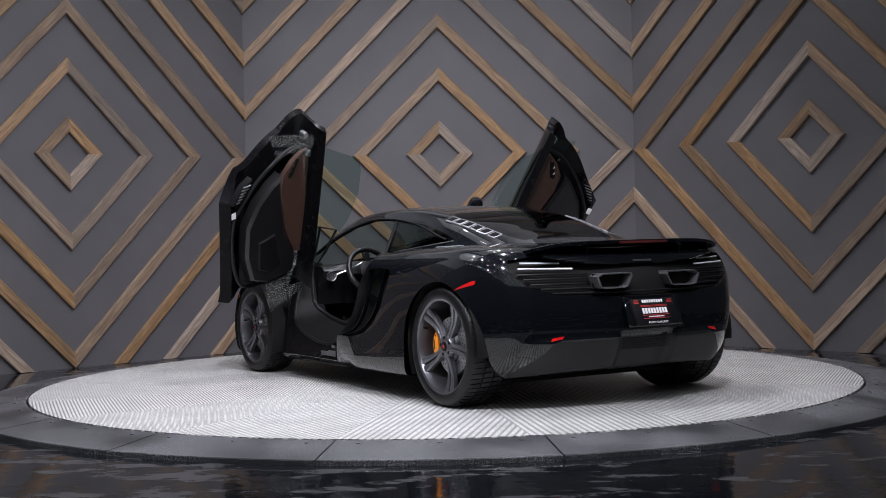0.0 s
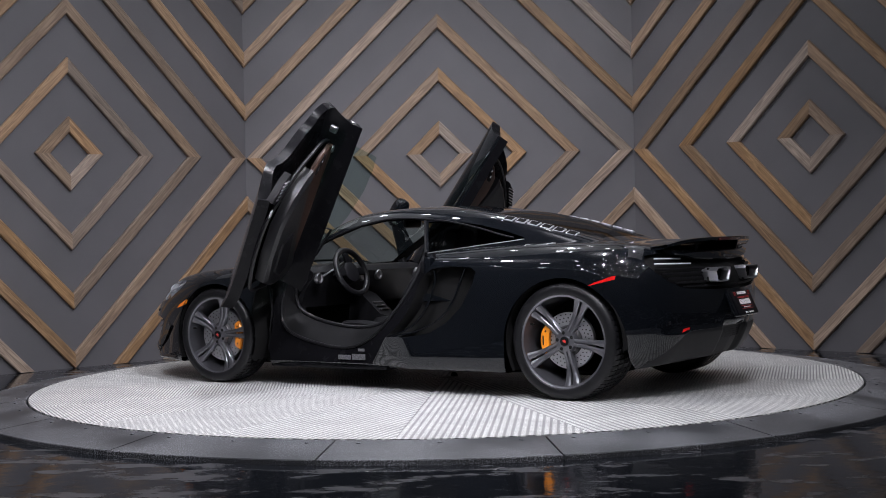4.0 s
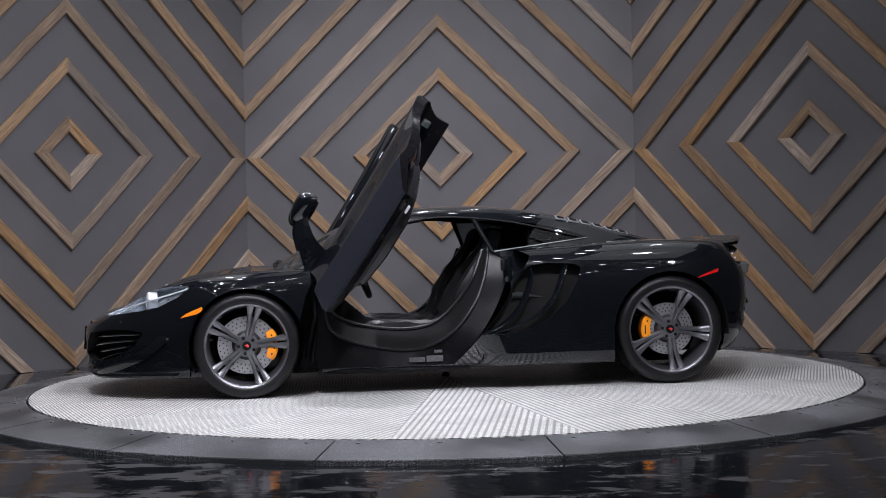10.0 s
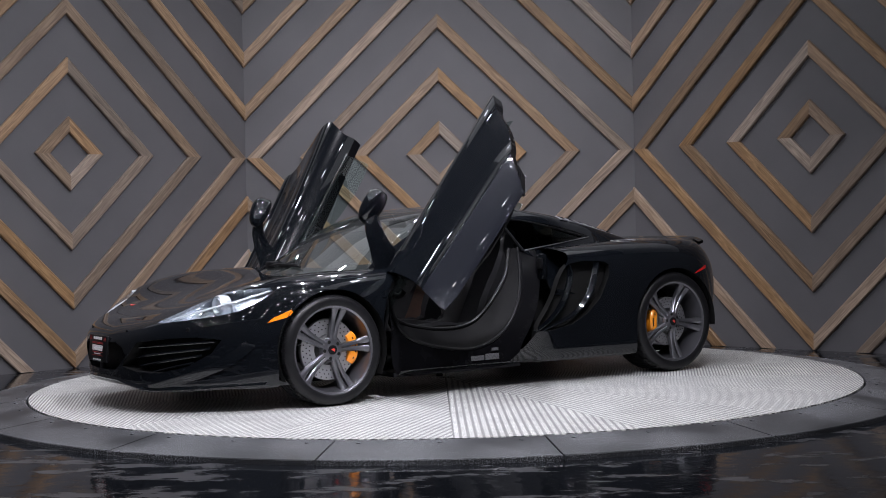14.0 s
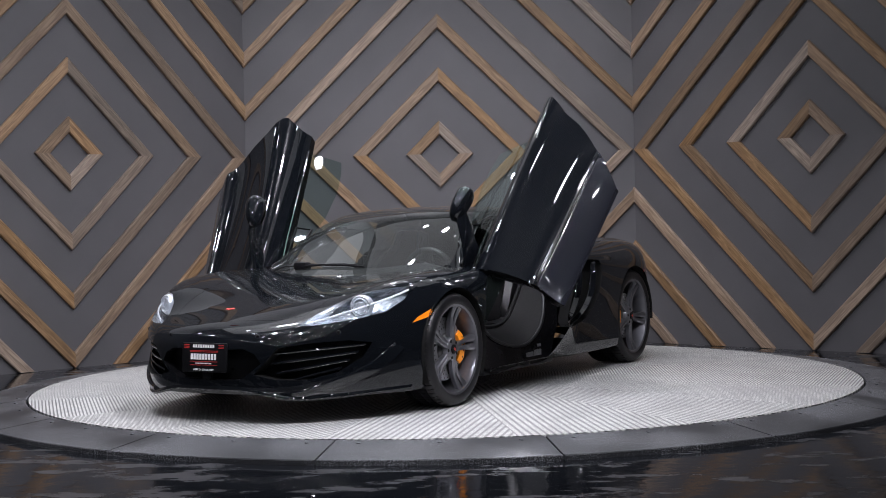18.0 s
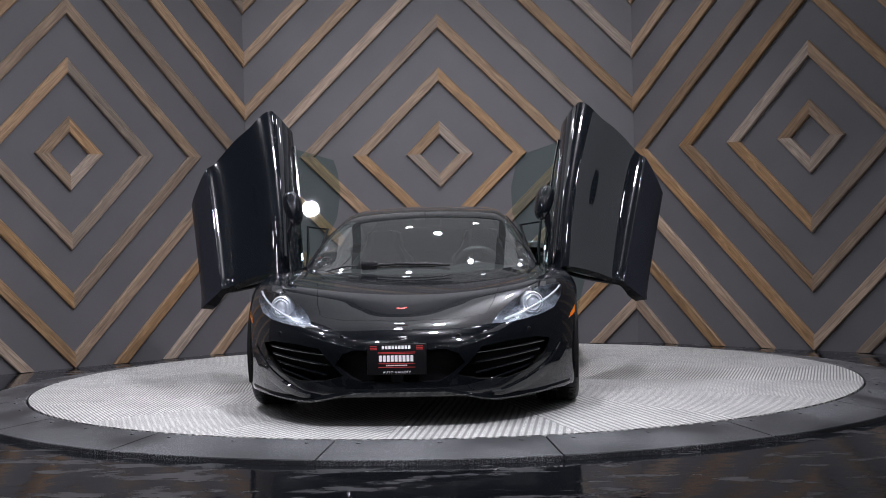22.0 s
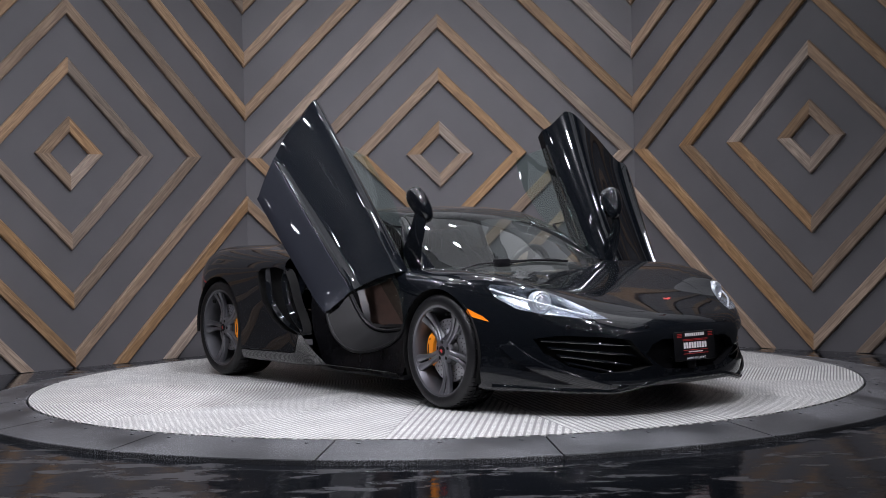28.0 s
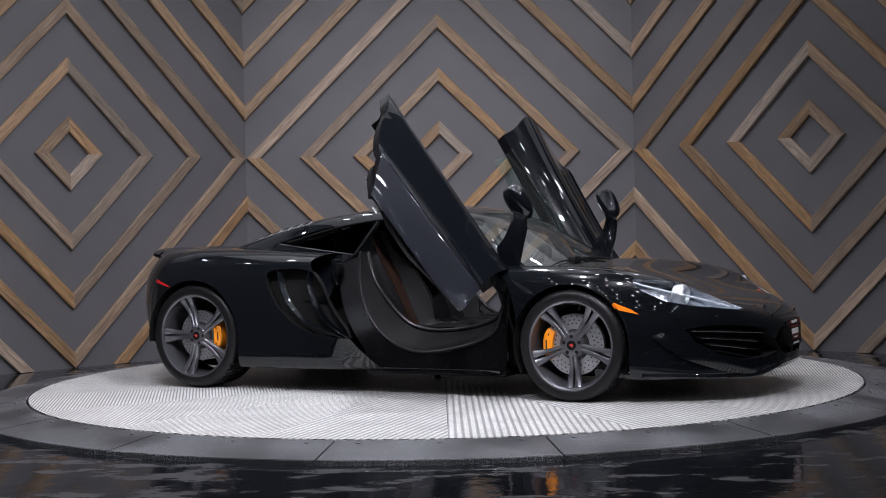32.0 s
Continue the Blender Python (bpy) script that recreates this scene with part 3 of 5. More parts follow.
def take(bm, region, tags, sides="both", gap=0.0, depth=0.0, thick=0.0):
    """A new bmesh of the faces with these tags. sides: 'both' mirrors and welds, 'left', 'right'. gap/depth: an inset, turned-in rim."""
    out = bmesh.new()
    m = {}
    for f in bm.faces:
        if f[region] in tags:
            vs = []
            for v in f.verts:
                if v not in m:
                    m[v] = out.verts.new(v.co)
                vs.append(m[v])
            try:
                out.faces.new(vs)
            except ValueError:
                pass
    out.normal_update()
    if sides == "both":
        geom = list(out.verts) + list(out.edges) + list(out.faces)
        dup = bmesh.ops.duplicate(out, geom=geom)["geom"]
        dv = [g for g in dup if isinstance(g, bmesh.types.BMVert)]
        df = [g for g in dup if isinstance(g, bmesh.types.BMFace)]
        for v in dv:
            v.co.y = -v.co.y
        bmesh.ops.reverse_faces(out, faces=df)
        bmesh.ops.remove_doubles(out, verts=[v for v in out.verts if abs(v.co.y) < 1e-3], dist=2e-4)
    elif sides == "right":
        for v in out.verts:
            v.co.y = -v.co.y
        bmesh.ops.reverse_faces(out, faces=list(out.faces))
    out.normal_update()
    if depth:
        be = [e for e in out.edges if len(e.link_faces) == 1]
        bv = {v for e in be for v in e.verts}
        nrm = {v: v.normal.copy() for v in bv}
        if gap:
            for v in bv:
                f = sum((w.calc_center_median() for w in v.link_faces), Vector()) / len(v.link_faces)
                d = f - v.co
                if d.length > 1e-6:
                    v.co += d.normalized() * min(gap, 0.4 * d.length)
        r = bmesh.ops.extrude_edge_only(out, edges=be)["geom"]
        ev = [g for g in r if isinstance(g, bmesh.types.BMVert)]
        near = {}
        for v in bv:
            near[(round(v.co.x, 5), round(v.co.y, 5), round(v.co.z, 5))] = nrm[v]
        for v in ev:
            k_ = (round(v.co.x, 5), round(v.co.y, 5), round(v.co.z, 5))
            v.co -= near.get(k_, Vector((0, 0, 1))) * depth
    if thick:
        out.normal_update()
        bmesh.ops.solidify(out, geom=list(out.faces), thickness=thick)
    out.normal_update()
    return out


def recess(bm, vec):
    """Sink a patch by vec, with walls from its old rim."""
    old = list(bm.verts)
    be = [e for e in bm.edges if len(e.link_faces) == 1 and not all(abs(v.co.y) < 1e-4 for v in e.verts)]
    bmesh.ops.extrude_edge_only(bm, edges=be)
    bmesh.ops.translate(bm, vec=vec, verts=old)
    bm.normal_update()
    return bm


def arc(cx_, cz_, r, a0, a1, n):
    return [(cx_ + r * math.cos(radians(a0 + (a1 - a0) * k / n)), cz_ + r * math.sin(radians(a0 + (a1 - a0) * k / n))) for k in range(n + 1)]


FX, RX = 1.335, -1.335
low = shell(body_field, -1.45, 1.55, 118, 0.42, -42, 90, 84, 60, fine=np.concatenate([np.arange(-17.3, -14.4, 0.41), np.arange(-7.13, -2.0, 0.27)]))
REG = low.faces.layers.int.new("region")
REG = low.faces.layers.int["region"]


def on_side(f):
    return f.calc_center_median().y > 0.45


def on_front(f):
    c = f.calc_center_median()
    return c.x > 1.5 and f.normal.x > 0.12


def on_rear(f):
    return f.calc_center_median().x < -1.5 and f.normal.x < -0.25


(ARCH, DOOR, INTAKE, HEAD, GRILLE, MARKF, MARKR, TAILP, DIFF, HOOD, COCKPIT, MOUTH, SKIRT, LOWREFL, POCKET, FOLD) = range(1, 17)
score(low, arc(FX - 0.005, 0.325, 0.352, 0, 360, 44)[:-1], "xz", REG, ARCH, on_side)
score(low, arc(RX, 0.338, 0.375, 0, 360, 44)[:-1], "xz", REG, ARCH, on_side)
score(low, [(FX - 0.352, 0.0), (FX + 0.347, 0.0), (FX + 0.347, 0.33), (FX - 0.352, 0.33)], "xz", REG, ARCH, on_side)
score(low, [(RX - 0.375, 0.0), (RX + 0.375, 0.0), (RX + 0.375, 0.34), (RX - 0.375, 0.34)], "xz", REG, ARCH, on_side)
REAR = spl((0.175, 0.045), (0.24, -0.02), (0.39, -0.15), (0.47, -0.222), (0.57, -0.290), (0.68, -0.340), (0.75, -0.395), (0.80, -0.43))
FRONT = spl((0.20, 0.875), (0.31, 0.85), (0.40, 0.828), (0.52, 0.815), (0.70, 0.832), (0.81, 0.875))
rear_edge = [(float(REAR(z)), z) for z in [0.80 - 0.625 * k / 20 for k in range(21)]]
front_edge = [(float(FRONT(z)), z) for z in [0.20 + 0.61 * k / 14 for k in range(15)]]
DOORP = [(0.875, 0.10)] + front_edge + [(0.93, 0.99), (-0.24, 0.99), (-0.34, 0.885), (-0.40, 0.86), (-0.44, 0.835)] + rear_edge + [(0.05, 0.10)]


def on_door(f):
    c = f.calc_center_median()
    return c.z > 0.165 and c.y > 0.6 and (c.y > 0.665 or c.z < 0.7)


def slice_at(bm, co, no, want):
    """Cut the wanted faces by a plane, so that a later choice among them has a straight edge."""
    fs = [f for f in bm.faces if want(f.calc_center_median())]
    geom = list({v for f in fs for v in f.verts}) + list({e for f in fs for e in f.edges}) + fs
    bmesh.ops.bisect_plane(bm, geom=geom, plane_co=co, plane_no=no, dist=1e-5)


slice_at(low, (0, 0.665, 0), (0, 1, 0), lambda c: -0.5 < c.x < 1.0 and c.z > 0.66 and 0.5 < c.y < 0.8)
slice_at(low, (0, 0, 0.165), (0, 0, 1), lambda c: -0.1 < c.x < 0.95 and c.z < 0.25 and c.y > 0.5)
score(low, [(-0.12, 0.352), (0.02, 0.349), (0.90, 0.349), (0.90, 0.10), (0.05, 0.10), (0.045, 0.175), (-0.02, 0.24)], "xz", REG, FOLD, on_door)
score(low, DOORP, "xz", REG, DOOR, on_door)
# keep the fold inside the door's own outline
for f in low.faces:
    if f[REG] == FOLD and not inside(DOORP, f.calc_center_median().x, f.calc_center_median().z):
        f[REG] = 0
score(low, [(0.875, 0.10)] + front_edge[:12] + [(0.86, 0.74), (0.93, 0.70), (0.975, 0.60), (1.0, 0.50), (1.02, 0.10)], "xz", REG, POCKET, on_side)
INTP = [q for q in rear_edge if 0.36 < q[1] < 0.75][::-1] + [(-0.43, 0.768), (-0.55, 0.785), (-0.72, 0.775), (-0.755, 0.75), (-0.74, 0.68), (-0.66, 0.54), (-0.55, 0.44), (-0.42, 0.375), (-0.26, 0.345), (-0.115, 0.345)]
score(low, INTP, "xz", REG, INTAKE, on_side)
HEADP = [(0.470, 0.515), (0.505, 0.562), (0.57, 0.618), (0.65, 0.664), (0.74, 0.688), (0.83, 0.700), (0.848, 0.682), (0.842, 0.63), (0.80, 0.572), (0.73, 0.545), (0.63, 0.526), (0.55, 0.515)]
score(low, HEADP, "yz", REG, HEAD, on_front)
GRILP = [(0.29, 0.265), (0.37, 0.345), (0.42, 0.405), (0.55, 0.425), (0.70, 0.432), (0.775, 0.415), (0.745, 0.34), (0.66, 0.268), (0.54, 0.232), (0.40, 0.238)]
score(low, GRILP, "yz", REG, GRILLE, on_front)
MOUP = [(-0.01, 0.39), (0.235, 0.40), (0.30, 0.375), (0.335, 0.325), (0.25, 0.26), (0.2, 0.235), (-0.01, 0.232)]
score(low, MOUP, "yz", REG, MOUTH, on_front)
score(low, [(1.735, 0.503), (1.70, 0.53), (1.60, 0.572), (1.59, 0.552), (1.63, 0.528)], "xz", REG, MARKF, on_side)
score(low, [(-1.50, 0.662), (-1.66, 0.70), (-1.665, 0.722), (-1.64, 0.718), (-1.535, 0.68)], "xz", REG, MARKR, on_side)
TAILPOLY = [(-0.01, 0.835), (0.40, 0.835), (0.66, 0.842), (0.76, 0.83), (0.785, 0.79), (0.76, 0.735), (0.70, 0.68), (0.60, 0.64), (0.35, 0.62), (-0.01, 0.615)]
score(low, TAILPOLY, "yz", REG, TAILP, on_rear)
DIFP = [(-0.01, 0.395), (0.185, 0.392), (0.53, 0.387), (0.575, 0.37), (0.64, 0.305), (0.72, 0.235), (0.745, 0.21), (0.745, 0.05), (-0.01, 0.05)]
score(low, DIFP, "yz", REG, DIFF, on_rear)
score(low, [(0.600, 0.382), (0.585, 0.402), (0.52, 0.410), (0.53, 0.394), (0.56, 0.391)], "yz", REG, LOWREFL, on_rear)
# the bonnet, the open cockpit under the cabin, the engine deck
score(low, [(1.185, -0.01), (1.165, 0.30), (1.10, 0.50), (1.12, 0.62), (1.40, 0.575), (1.75, 0.51), (2.0, 0.475), (2.125, 0.44), (2.19, 0.30), (2.225, -0.01)], "xy", REG, HOOD, lambda f: f.normal.z > 0.3 and f.calc_center_median().z > 0.45)
score(low, [(1.18, -0.01), (1.16, 0.30), (1.095, 0.50), (0.97, 0.66), (0.88, 0.70), (0.5, 0.70), (-0.2, 0.655), (-0.6, 0.62), (-1.0, 0.55), (-1.2, 0.45), (-1.25, -0.01)], "xy", REG, COCKPIT, lambda f: f.normal.z > 0.3 and f.calc_center_median().z > 0.45)
score(low, [(-0.93, 0.0), (-0.93, 0.245), (-0.06, 0.225), (0.02, 0.16), (0.0, 0.0)], "xz", REG, SKIRT, on_side)

cab = shell(cabin_field, -1.25, 1.10, 100, 0.75, -12, 90, 60, 24, far=1.6)
CREG = cab.faces.layers.int.new("region")
CREG = cab.faces.layers.int["region"]
(SCREEN, SIDEWIN, QUARTER, BACKGLASS, ROOFP, VENTS) = range(1, 7)


def up_face(f):
    return f.normal.z > 0.2


def cab_side(f):
    return f.normal.y > 0.45 and f.calc_center_median().y > 0.3


score(cab, [(1.15, 0.55), (0.955, 0.745), (0.90, 0.775), (0.75, 0.862), (0.56, 0.962), (0.36, 1.043), (0.15, 1.083), (-0.02, 1.085), (-0.125, 1.072), (-0.235, 0.855), (-0.33, 0.80), (-0.33, 0.55)], "xz", CREG, SIDEWIN, lambda f: f.calc_center_median().y > 0.42 and f.normal.y > 0.3)
score(cab, [(-0.165, 1.062), (-0.35, 1.062), (-0.55, 1.035), (-0.75, 0.99), (-0.885, 0.948), (-0.87, 0.928), (-0.6, 0.905), (-0.25, 0.868)], "xz", CREG, QUARTER, cab_side)
score(cab, [(1.4, -0.01), (1.4, 0.61), (0.98, 0.675), (0.93, 0.667), (0.75, 0.640), (0.535, 0.592), (0.40, 0.540), (0.385, 0.47), (0.41, 0.3), (0.425, -0.01)], "xy", CREG, SCREEN, up_face)
score(cab, [(-0.62, -0.01), (-0.62, 0.38), (-0.70, 0.41), (-1.22, 0.37), (-1.32, 0.33), (-1.33, -0.01)], "xy", CREG, BACKGLASS, up_face)

# ---- the car: body parts ----
car = tagged(new("sports_car"), "glossy black two-seat sports car with both doors raised", "car")
headliner_bm = take(cab, CREG, {0}, "both")
for v in headliner_bm.verts:
    v.co -= v.normal * 0.012
part("body_shell", take(low, REG, {0}, "both"), PAINT, car)
part("bonnet", take(low, REG, {HOOD}, "both", gap=0.0025, depth=0.02), PAINT, car)
part("cabin_frame", take(cab, CREG, {0}, "both"), PAINT, car)
part("headliner", headliner_bm, FABRIC, car, "black headliner under the roof")
part("windscreen", take(cab, CREG, {SCREEN}, "both"), GLASS, car).visible_shadow = False
part("engine_cover_glass", take(cab, CREG, {BACKGLASS}, "both"), DARKGLASS, car)
DOOR_OPEN = pose(-0.38206, 1.42813, 0.78654, 53.7163, 54.8385, -20.5947)
MIRROR = Matrix.Diagonal((1, -1, 1, 1))
SIDES = (("left", 1), ("right", -1))


def sweep_points(pts, n=40):
    """A rounded curve through points, resampled evenly in their order."""
    out, m_ = [], len(pts) - 1
    for j in range(n + 1):
        u = m_ * j / n
        i = min(int(u), m_ - 1)
        t = u - i
        a, b, c, d_ = (Vector(pts[max(0, min(m_, k))]) for k in (i - 1, i, i + 1, i + 2))
        out.append(0.5 * (2 * b + (c - a) * t + (2 * a - 5 * b + 4 * c - d_) * t * t + (3 * b - a - 3 * c + d_) * t ** 3))
    return out


def flip(bm, s):
    """Mirror a left-hand part for the right-hand side."""
    if s < 0:
        for v in bm.verts:
            v.co.y = -v.co.y
        bmesh.ops.reverse_faces(bm, faces=list(bm.faces))
    return bm


def plate_on(poly, y0, y1, bevel=0.0):
    return prism(poly, y0, y1, "xz", bevel)


def flat_bar(pts, deep, tall):
    """A blade along points: its front edge rounded, running back by deep and sloping up a little."""
    bm = bmesh.new()
    prev = None
    for x_, y_, z_ in pts:
        ring_ = [bm.verts.new(q) for q in ((x_ + 0.004, y_, z_ - 0.1 * tall), (x_, y_, z_ - 0.5 * tall), (x_ - deep, y_, z_ - 0.2 * tall), (x_ - deep, y_, z_ + 0.8 * tall), (x_, y_, z_ + 0.5 * tall))]
        if prev:
            for q in range(5):
                bm.faces.new((prev[q], prev[(q + 1) % 5], ring_[(q + 1) % 5], ring_[q]))
        else:
            bm.faces.new(ring_)
        prev = ring_
    bm.faces.new(prev[::-1])
    bmesh.ops.recalc_face_normals(bm, faces=bm.faces)
    return bm


doors = {}
for sd, s in SIDES:
    part("quarter_window", take(cab, CREG, {QUARTER}, sd), DARKGLASS, car)
    part("side_marker", take(low, REG, {MARKF}, sd, depth=0.004), AMBER, car)
    part("rear_marker", take(low, REG, {MARKR}, sd, depth=0.004), RED, car)
    part("rear_reflector", take(low, REG, {LOWREFL}, sd, depth=0.004), RED, car)
    part("side_intake", recess(take(low, REG, {INTAKE}, sd), (-0.03, -0.085 * s, 0)), MATTE, car)
    part("side_skirt", take(low, REG, {SKIRT}, sd, gap=0.001, depth=0.015), PAINT, car)
    part("grille", recess(take(low, REG, {GRILLE}, sd), (-0.09, -0.01 * s, 0)), MATTE, car)
    part("headlight_bowl", recess(take(low, REG, {HEAD}, sd), (-0.105, -0.012 * s, -0.03)), BOWL, car, "silver reflector bowl of the headlight")
    head = part("headlight", take(low, REG, {HEAD}, sd), LENS, car, "clear headlight lens")
    # projector lamp behind the lens
    hy, hz = 0.685, 0.603
    hx = skin_x(body_field, hy, hz, 1) - 0.060
    pr = part("projector", lathe([(0.0, -0.002), (0.024, -0.006), (0.033, -0.014), (0.035, -0.004), (0.040, 0.003), (0.045, -0.004), (0.049, -0.010), (0.054, -0.003), (0.060, -0.012), (0.060, -0.06)], 36), RINGLAMP, head, "silver projector lamp with two rings")
    dome = part("projector_dome", lathe([(0.0, 0.010), (0.012, 0.008), (0.022, 0.002), (0.028, -0.008)], 28), LENSDARK, head, "dark glass dome of the projector")
    pr.matrix_local = Matrix.Translation((hx, hy * s, hz)) @ Matrix.Rotation(radians(-78 * s if s > 0 else 180 + 78), 4, "Z")
    dome.matrix_local = pr.matrix_local.copy()
    rim_ = part("lamp_strip", tube([(skin_x(body_field, 0.835 - 0.035 * math.sin(math.pi * k / 8) - 0.30 * (k / 8) ** 2, 0.68 - 0.15 * k / 8, 1) - 0.018, s * (0.835 - 0.035 * math.sin(math.pi * k / 8) - 0.30 * (k / 8) ** 2), 0.68 - 0.15 * k / 8) for k in range(9)], 0.006, 6), LEDBAR, head)
    # blade that sweeps from the bumper's corner under the grille
    bl = [(0.845, 0.40), (0.815, 0.345), (0.765, 0.285), (0.69, 0.235), (0.60, 0.195), (0.50, 0.165), (0.42, 0.16)]
    by_, bz_ = spl(*[(k, q[0]) for k, q in enumerate(bl)]), spl(*[(k, q[1]) for k, q in enumerate(bl)])
    bm = bmesh.new()
    prev = None
    for j in range(25):
        u = 6 * j / 24
        y_, z_ = float(by_(u)), float(bz_(u))
        x_ = skin_x(body_field, y_, z_, 1)
        pr_ = 0.030 * math.sin(math.pi * min(1.0, 0.08 + 0.9 * j / 24)) + 0.003
        ring_ = [bm.verts.new(q) for q in ((x_ - 0.03, y_ + 0.03, z_ - 0.028), (x_ + pr_ * 0.6, y_ + 0.004, z_ - 0.014), (x_ + pr_, y_ - 0.004, z_ + 0.004), (x_ + pr_ * 0.7, y_ - 0.012, z_ + 0.012), (x_ - 0.04, y_ - 0.012, z_ + 0.008))]
        if prev:
            for q in range(5):
                bm.faces.new((prev[q], prev[(q + 1) % 5], ring_[(q + 1) % 5], ring_[q]))
        else:
            bm.faces.new(ring_)
        prev = ring_
    bm.faces.new(prev[::-1])
    bmesh.ops.recalc_face_normals(bm, faces=bm.faces)
    part("bumper_blade", flip(bm, s), PAINT, car)
    # front grille slats
    for k in range(4):
        pts = []
        for j in range(11):
            u = j / 10
            yy = 0.745 - 0.03 * k - (0.40 - 0.05 * k) * u
            zz = 0.405 - 0.04 * k - (0.035 + 0.012 * k) * u
            pts.append((skin_x(body_field, yy, zz, 1) - 0.022 - 0.02 * u, s * yy, zz))
        part("grille_slat", flat_bar(pts, 0.030, 0.012), PAINT, car)
    # blades of the side intake
    for dx, sx in ((-0.02, 1.0), (-0.215, 0.98)):
        pts = [(-0.415 + dx * 1.2, 0.765), (-0.435 + dx, 0.70), (-0.40 + dx * 0.95, 0.58), (-0.32 + dx * 0.8, 0.46), (-0.22 + dx * 0.5, 0.385), (-0.12 + dx * 0.2, 0.345)]
        px_, pz_ = spl(*[(k, q[0]) for k, q in enumerate(pts)]), spl(*[(k, q[1]) for k, q in enumerate(pts)])
        bm = bmesh.new()
        prev = None
        for j in range(21):
            u = 5 * j / 20
            x_, z_ = float(px_(u)), float(pz_(u))
            y_ = skin_y(body_field, x_, z_)
            inn = 0.003 if dx < -0.1 else 0.010
            wv = 0.05 * math.sin(math.pi * min(1, 0.12 + j / 20)) + 0.012
            ring_ = [bm.verts.new(q) for q in ((x_ - 0.004, y_ - inn, z_), (x_ + 0.004, y_ - inn - 0.002, z_ + 0.002), (x_ + 0.010 + wv * 0.25, y_ - inn - 0.03, z_ + 0.006), (x_ - 0.002 + wv * 0.15, y_ - inn - 0.034, z_))]
            if prev:
                for q in range(4):
                    bm.faces.new((prev[q], prev[(q + 1) % 4], ring_[(q + 1) % 4], ring_[q]))
            prev = ring_
        bmesh.ops.recalc_face_normals(bm, faces=bm.faces)
        part("intake_blade", flip(bm, s), PAINT, car)

    # ---- doors ----
    d = part("door", take(low, REG, {DOOR}, sd), PAINT, car, "raised glossy black door with brown leather trim")
    d.matrix_local = DOOR_OPEN if s > 0 else MIRROR @ DOOR_OPEN @ MIRROR
    doors[s] = d
    part("door_fold", take(low, REG, {FOLD}, sd), SHEEN, d, "satin lower fold of the door")
    inner_bm = take(low, REG, {DOOR, FOLD}, sd)
    kept = list(inner_bm.verts)
    recess(inner_bm, (0, -0.06 * s, 0))
    for v in kept:
        v.co.z += 0.05 * float(sstep(0.34, 0.20, v.co.z)) - 0.035 * float(sstep(0.62, 0.75, v.co.z))
    part("door_inner", inner_bm, GLOSS, d, "black inner shell of the door")
    gl = part("door_window", take(cab, CREG, {SIDEWIN}, sd), DOORGLASS, d, "frameless green-tinted side window")
    gl.visible_shadow = False
    part("brown_trim", flip(plate_on([(-0.19, 0.845), (-0.205, 0.76), (-0.15, 0.66), (-0.07, 0.585), (0.06, 0.57), (0.38, 0.61), (0.58, 0.69), (0.62, 0.765), (0.30, 0.795), (0.0, 0.825)], 0.772, 0.745, 0.01), s), BROWN, d, "brown leather door panel")
    part("armrest_panel", flip(plate_on([(-0.09, 0.565), (-0.02, 0.555), (0.38, 0.605), (0.62, 0.70), (0.74, 0.68), (0.74, 0.45), (0.66, 0.31), (0.45, 0.26), (0.22, 0.27), (0.06, 0.36), (-0.04, 0.47)], 0.80, 0.715, 0.02), s), LEATHER, d, "black leather armrest panel")
    part("door_pocket", flip(plate_on([(0.34, 0.50), (0.62, 0.56), (0.66, 0.47), (0.58, 0.36), (0.36, 0.36)], 0.73, 0.705, 0.01), s), SATIN, d)
    sw = part("switch_plate", flip(plate_on([(-0.165, 0.70), (-0.15, 0.725), (-0.035, 0.665), (-0.03, 0.635), (-0.055, 0.63)], 0.75, 0.738, 0.004), s), SATIN, d, "black plate with two window switches")
    for q in (-0.12, -0.075):
        part("switch", flip(boxm(q - 0.012, q + 0.012, 0.733, 0.742, 0.662 - (q + 0.1) * 0.5, 0.678 - (q + 0.1) * 0.5, 0.003), s), CHROME, sw)
    tw = part("tweeter", flip(lathe([(0.0, -0.012), (0.02, -0.012), (0.026, -0.006), (0.026, 0.0)], 20), s), STEEL, d, "round silver tweeter speaker")
    tw.matrix_local = Matrix.Translation((-0.165, 0.745 * s, 0.815))
    part("door_seal", flip(tube(sweep_points([(-0.20, 0.775, 0.83), (-0.225, 0.79, 0.72), (-0.175, 0.79, 0.58), (-0.08, 0.80, 0.44), (0.04, 0.80, 0.32), (0.2, 0.81, 0.225), (0.5, 0.81, 0.22), (0.72, 0.80, 0.28), (0.78, 0.79, 0.45), (0.79, 0.77, 0.66)]), 0.013, 8), s), RUBBER, d, "black rubber door seal")
    part("belt_strip", flip(tube([(-0.24 + 0.11 * k, skin_y(cabin_field, -0.24 + 0.11 * k, 0.868) + 0.008, 0.868 - 0.0009 * k * k) for k in range(10)], 0.007, 6), s), CHROME, d, "thin bright strip under the window")
    lv = part("latch_louvre", flip(plate_on([(-0.06, 0.30), (-0.10, 0.375), (-0.04, 0.36), (0.07, 0.24), (0.05, 0.21)], 0.85, 0.80, 0.006), s), SATIN, d, "ribbed black louvre at the foot of the door")
    for k in range(6):
        part("rib", flip(boxm(-0.065 + 0.02 * k, -0.058 + 0.02 * k, 0.792, 0.805, 0.30 - 0.012 * k, 0.36 - 0.018 * k, 0.002), s), STEEL, lv)
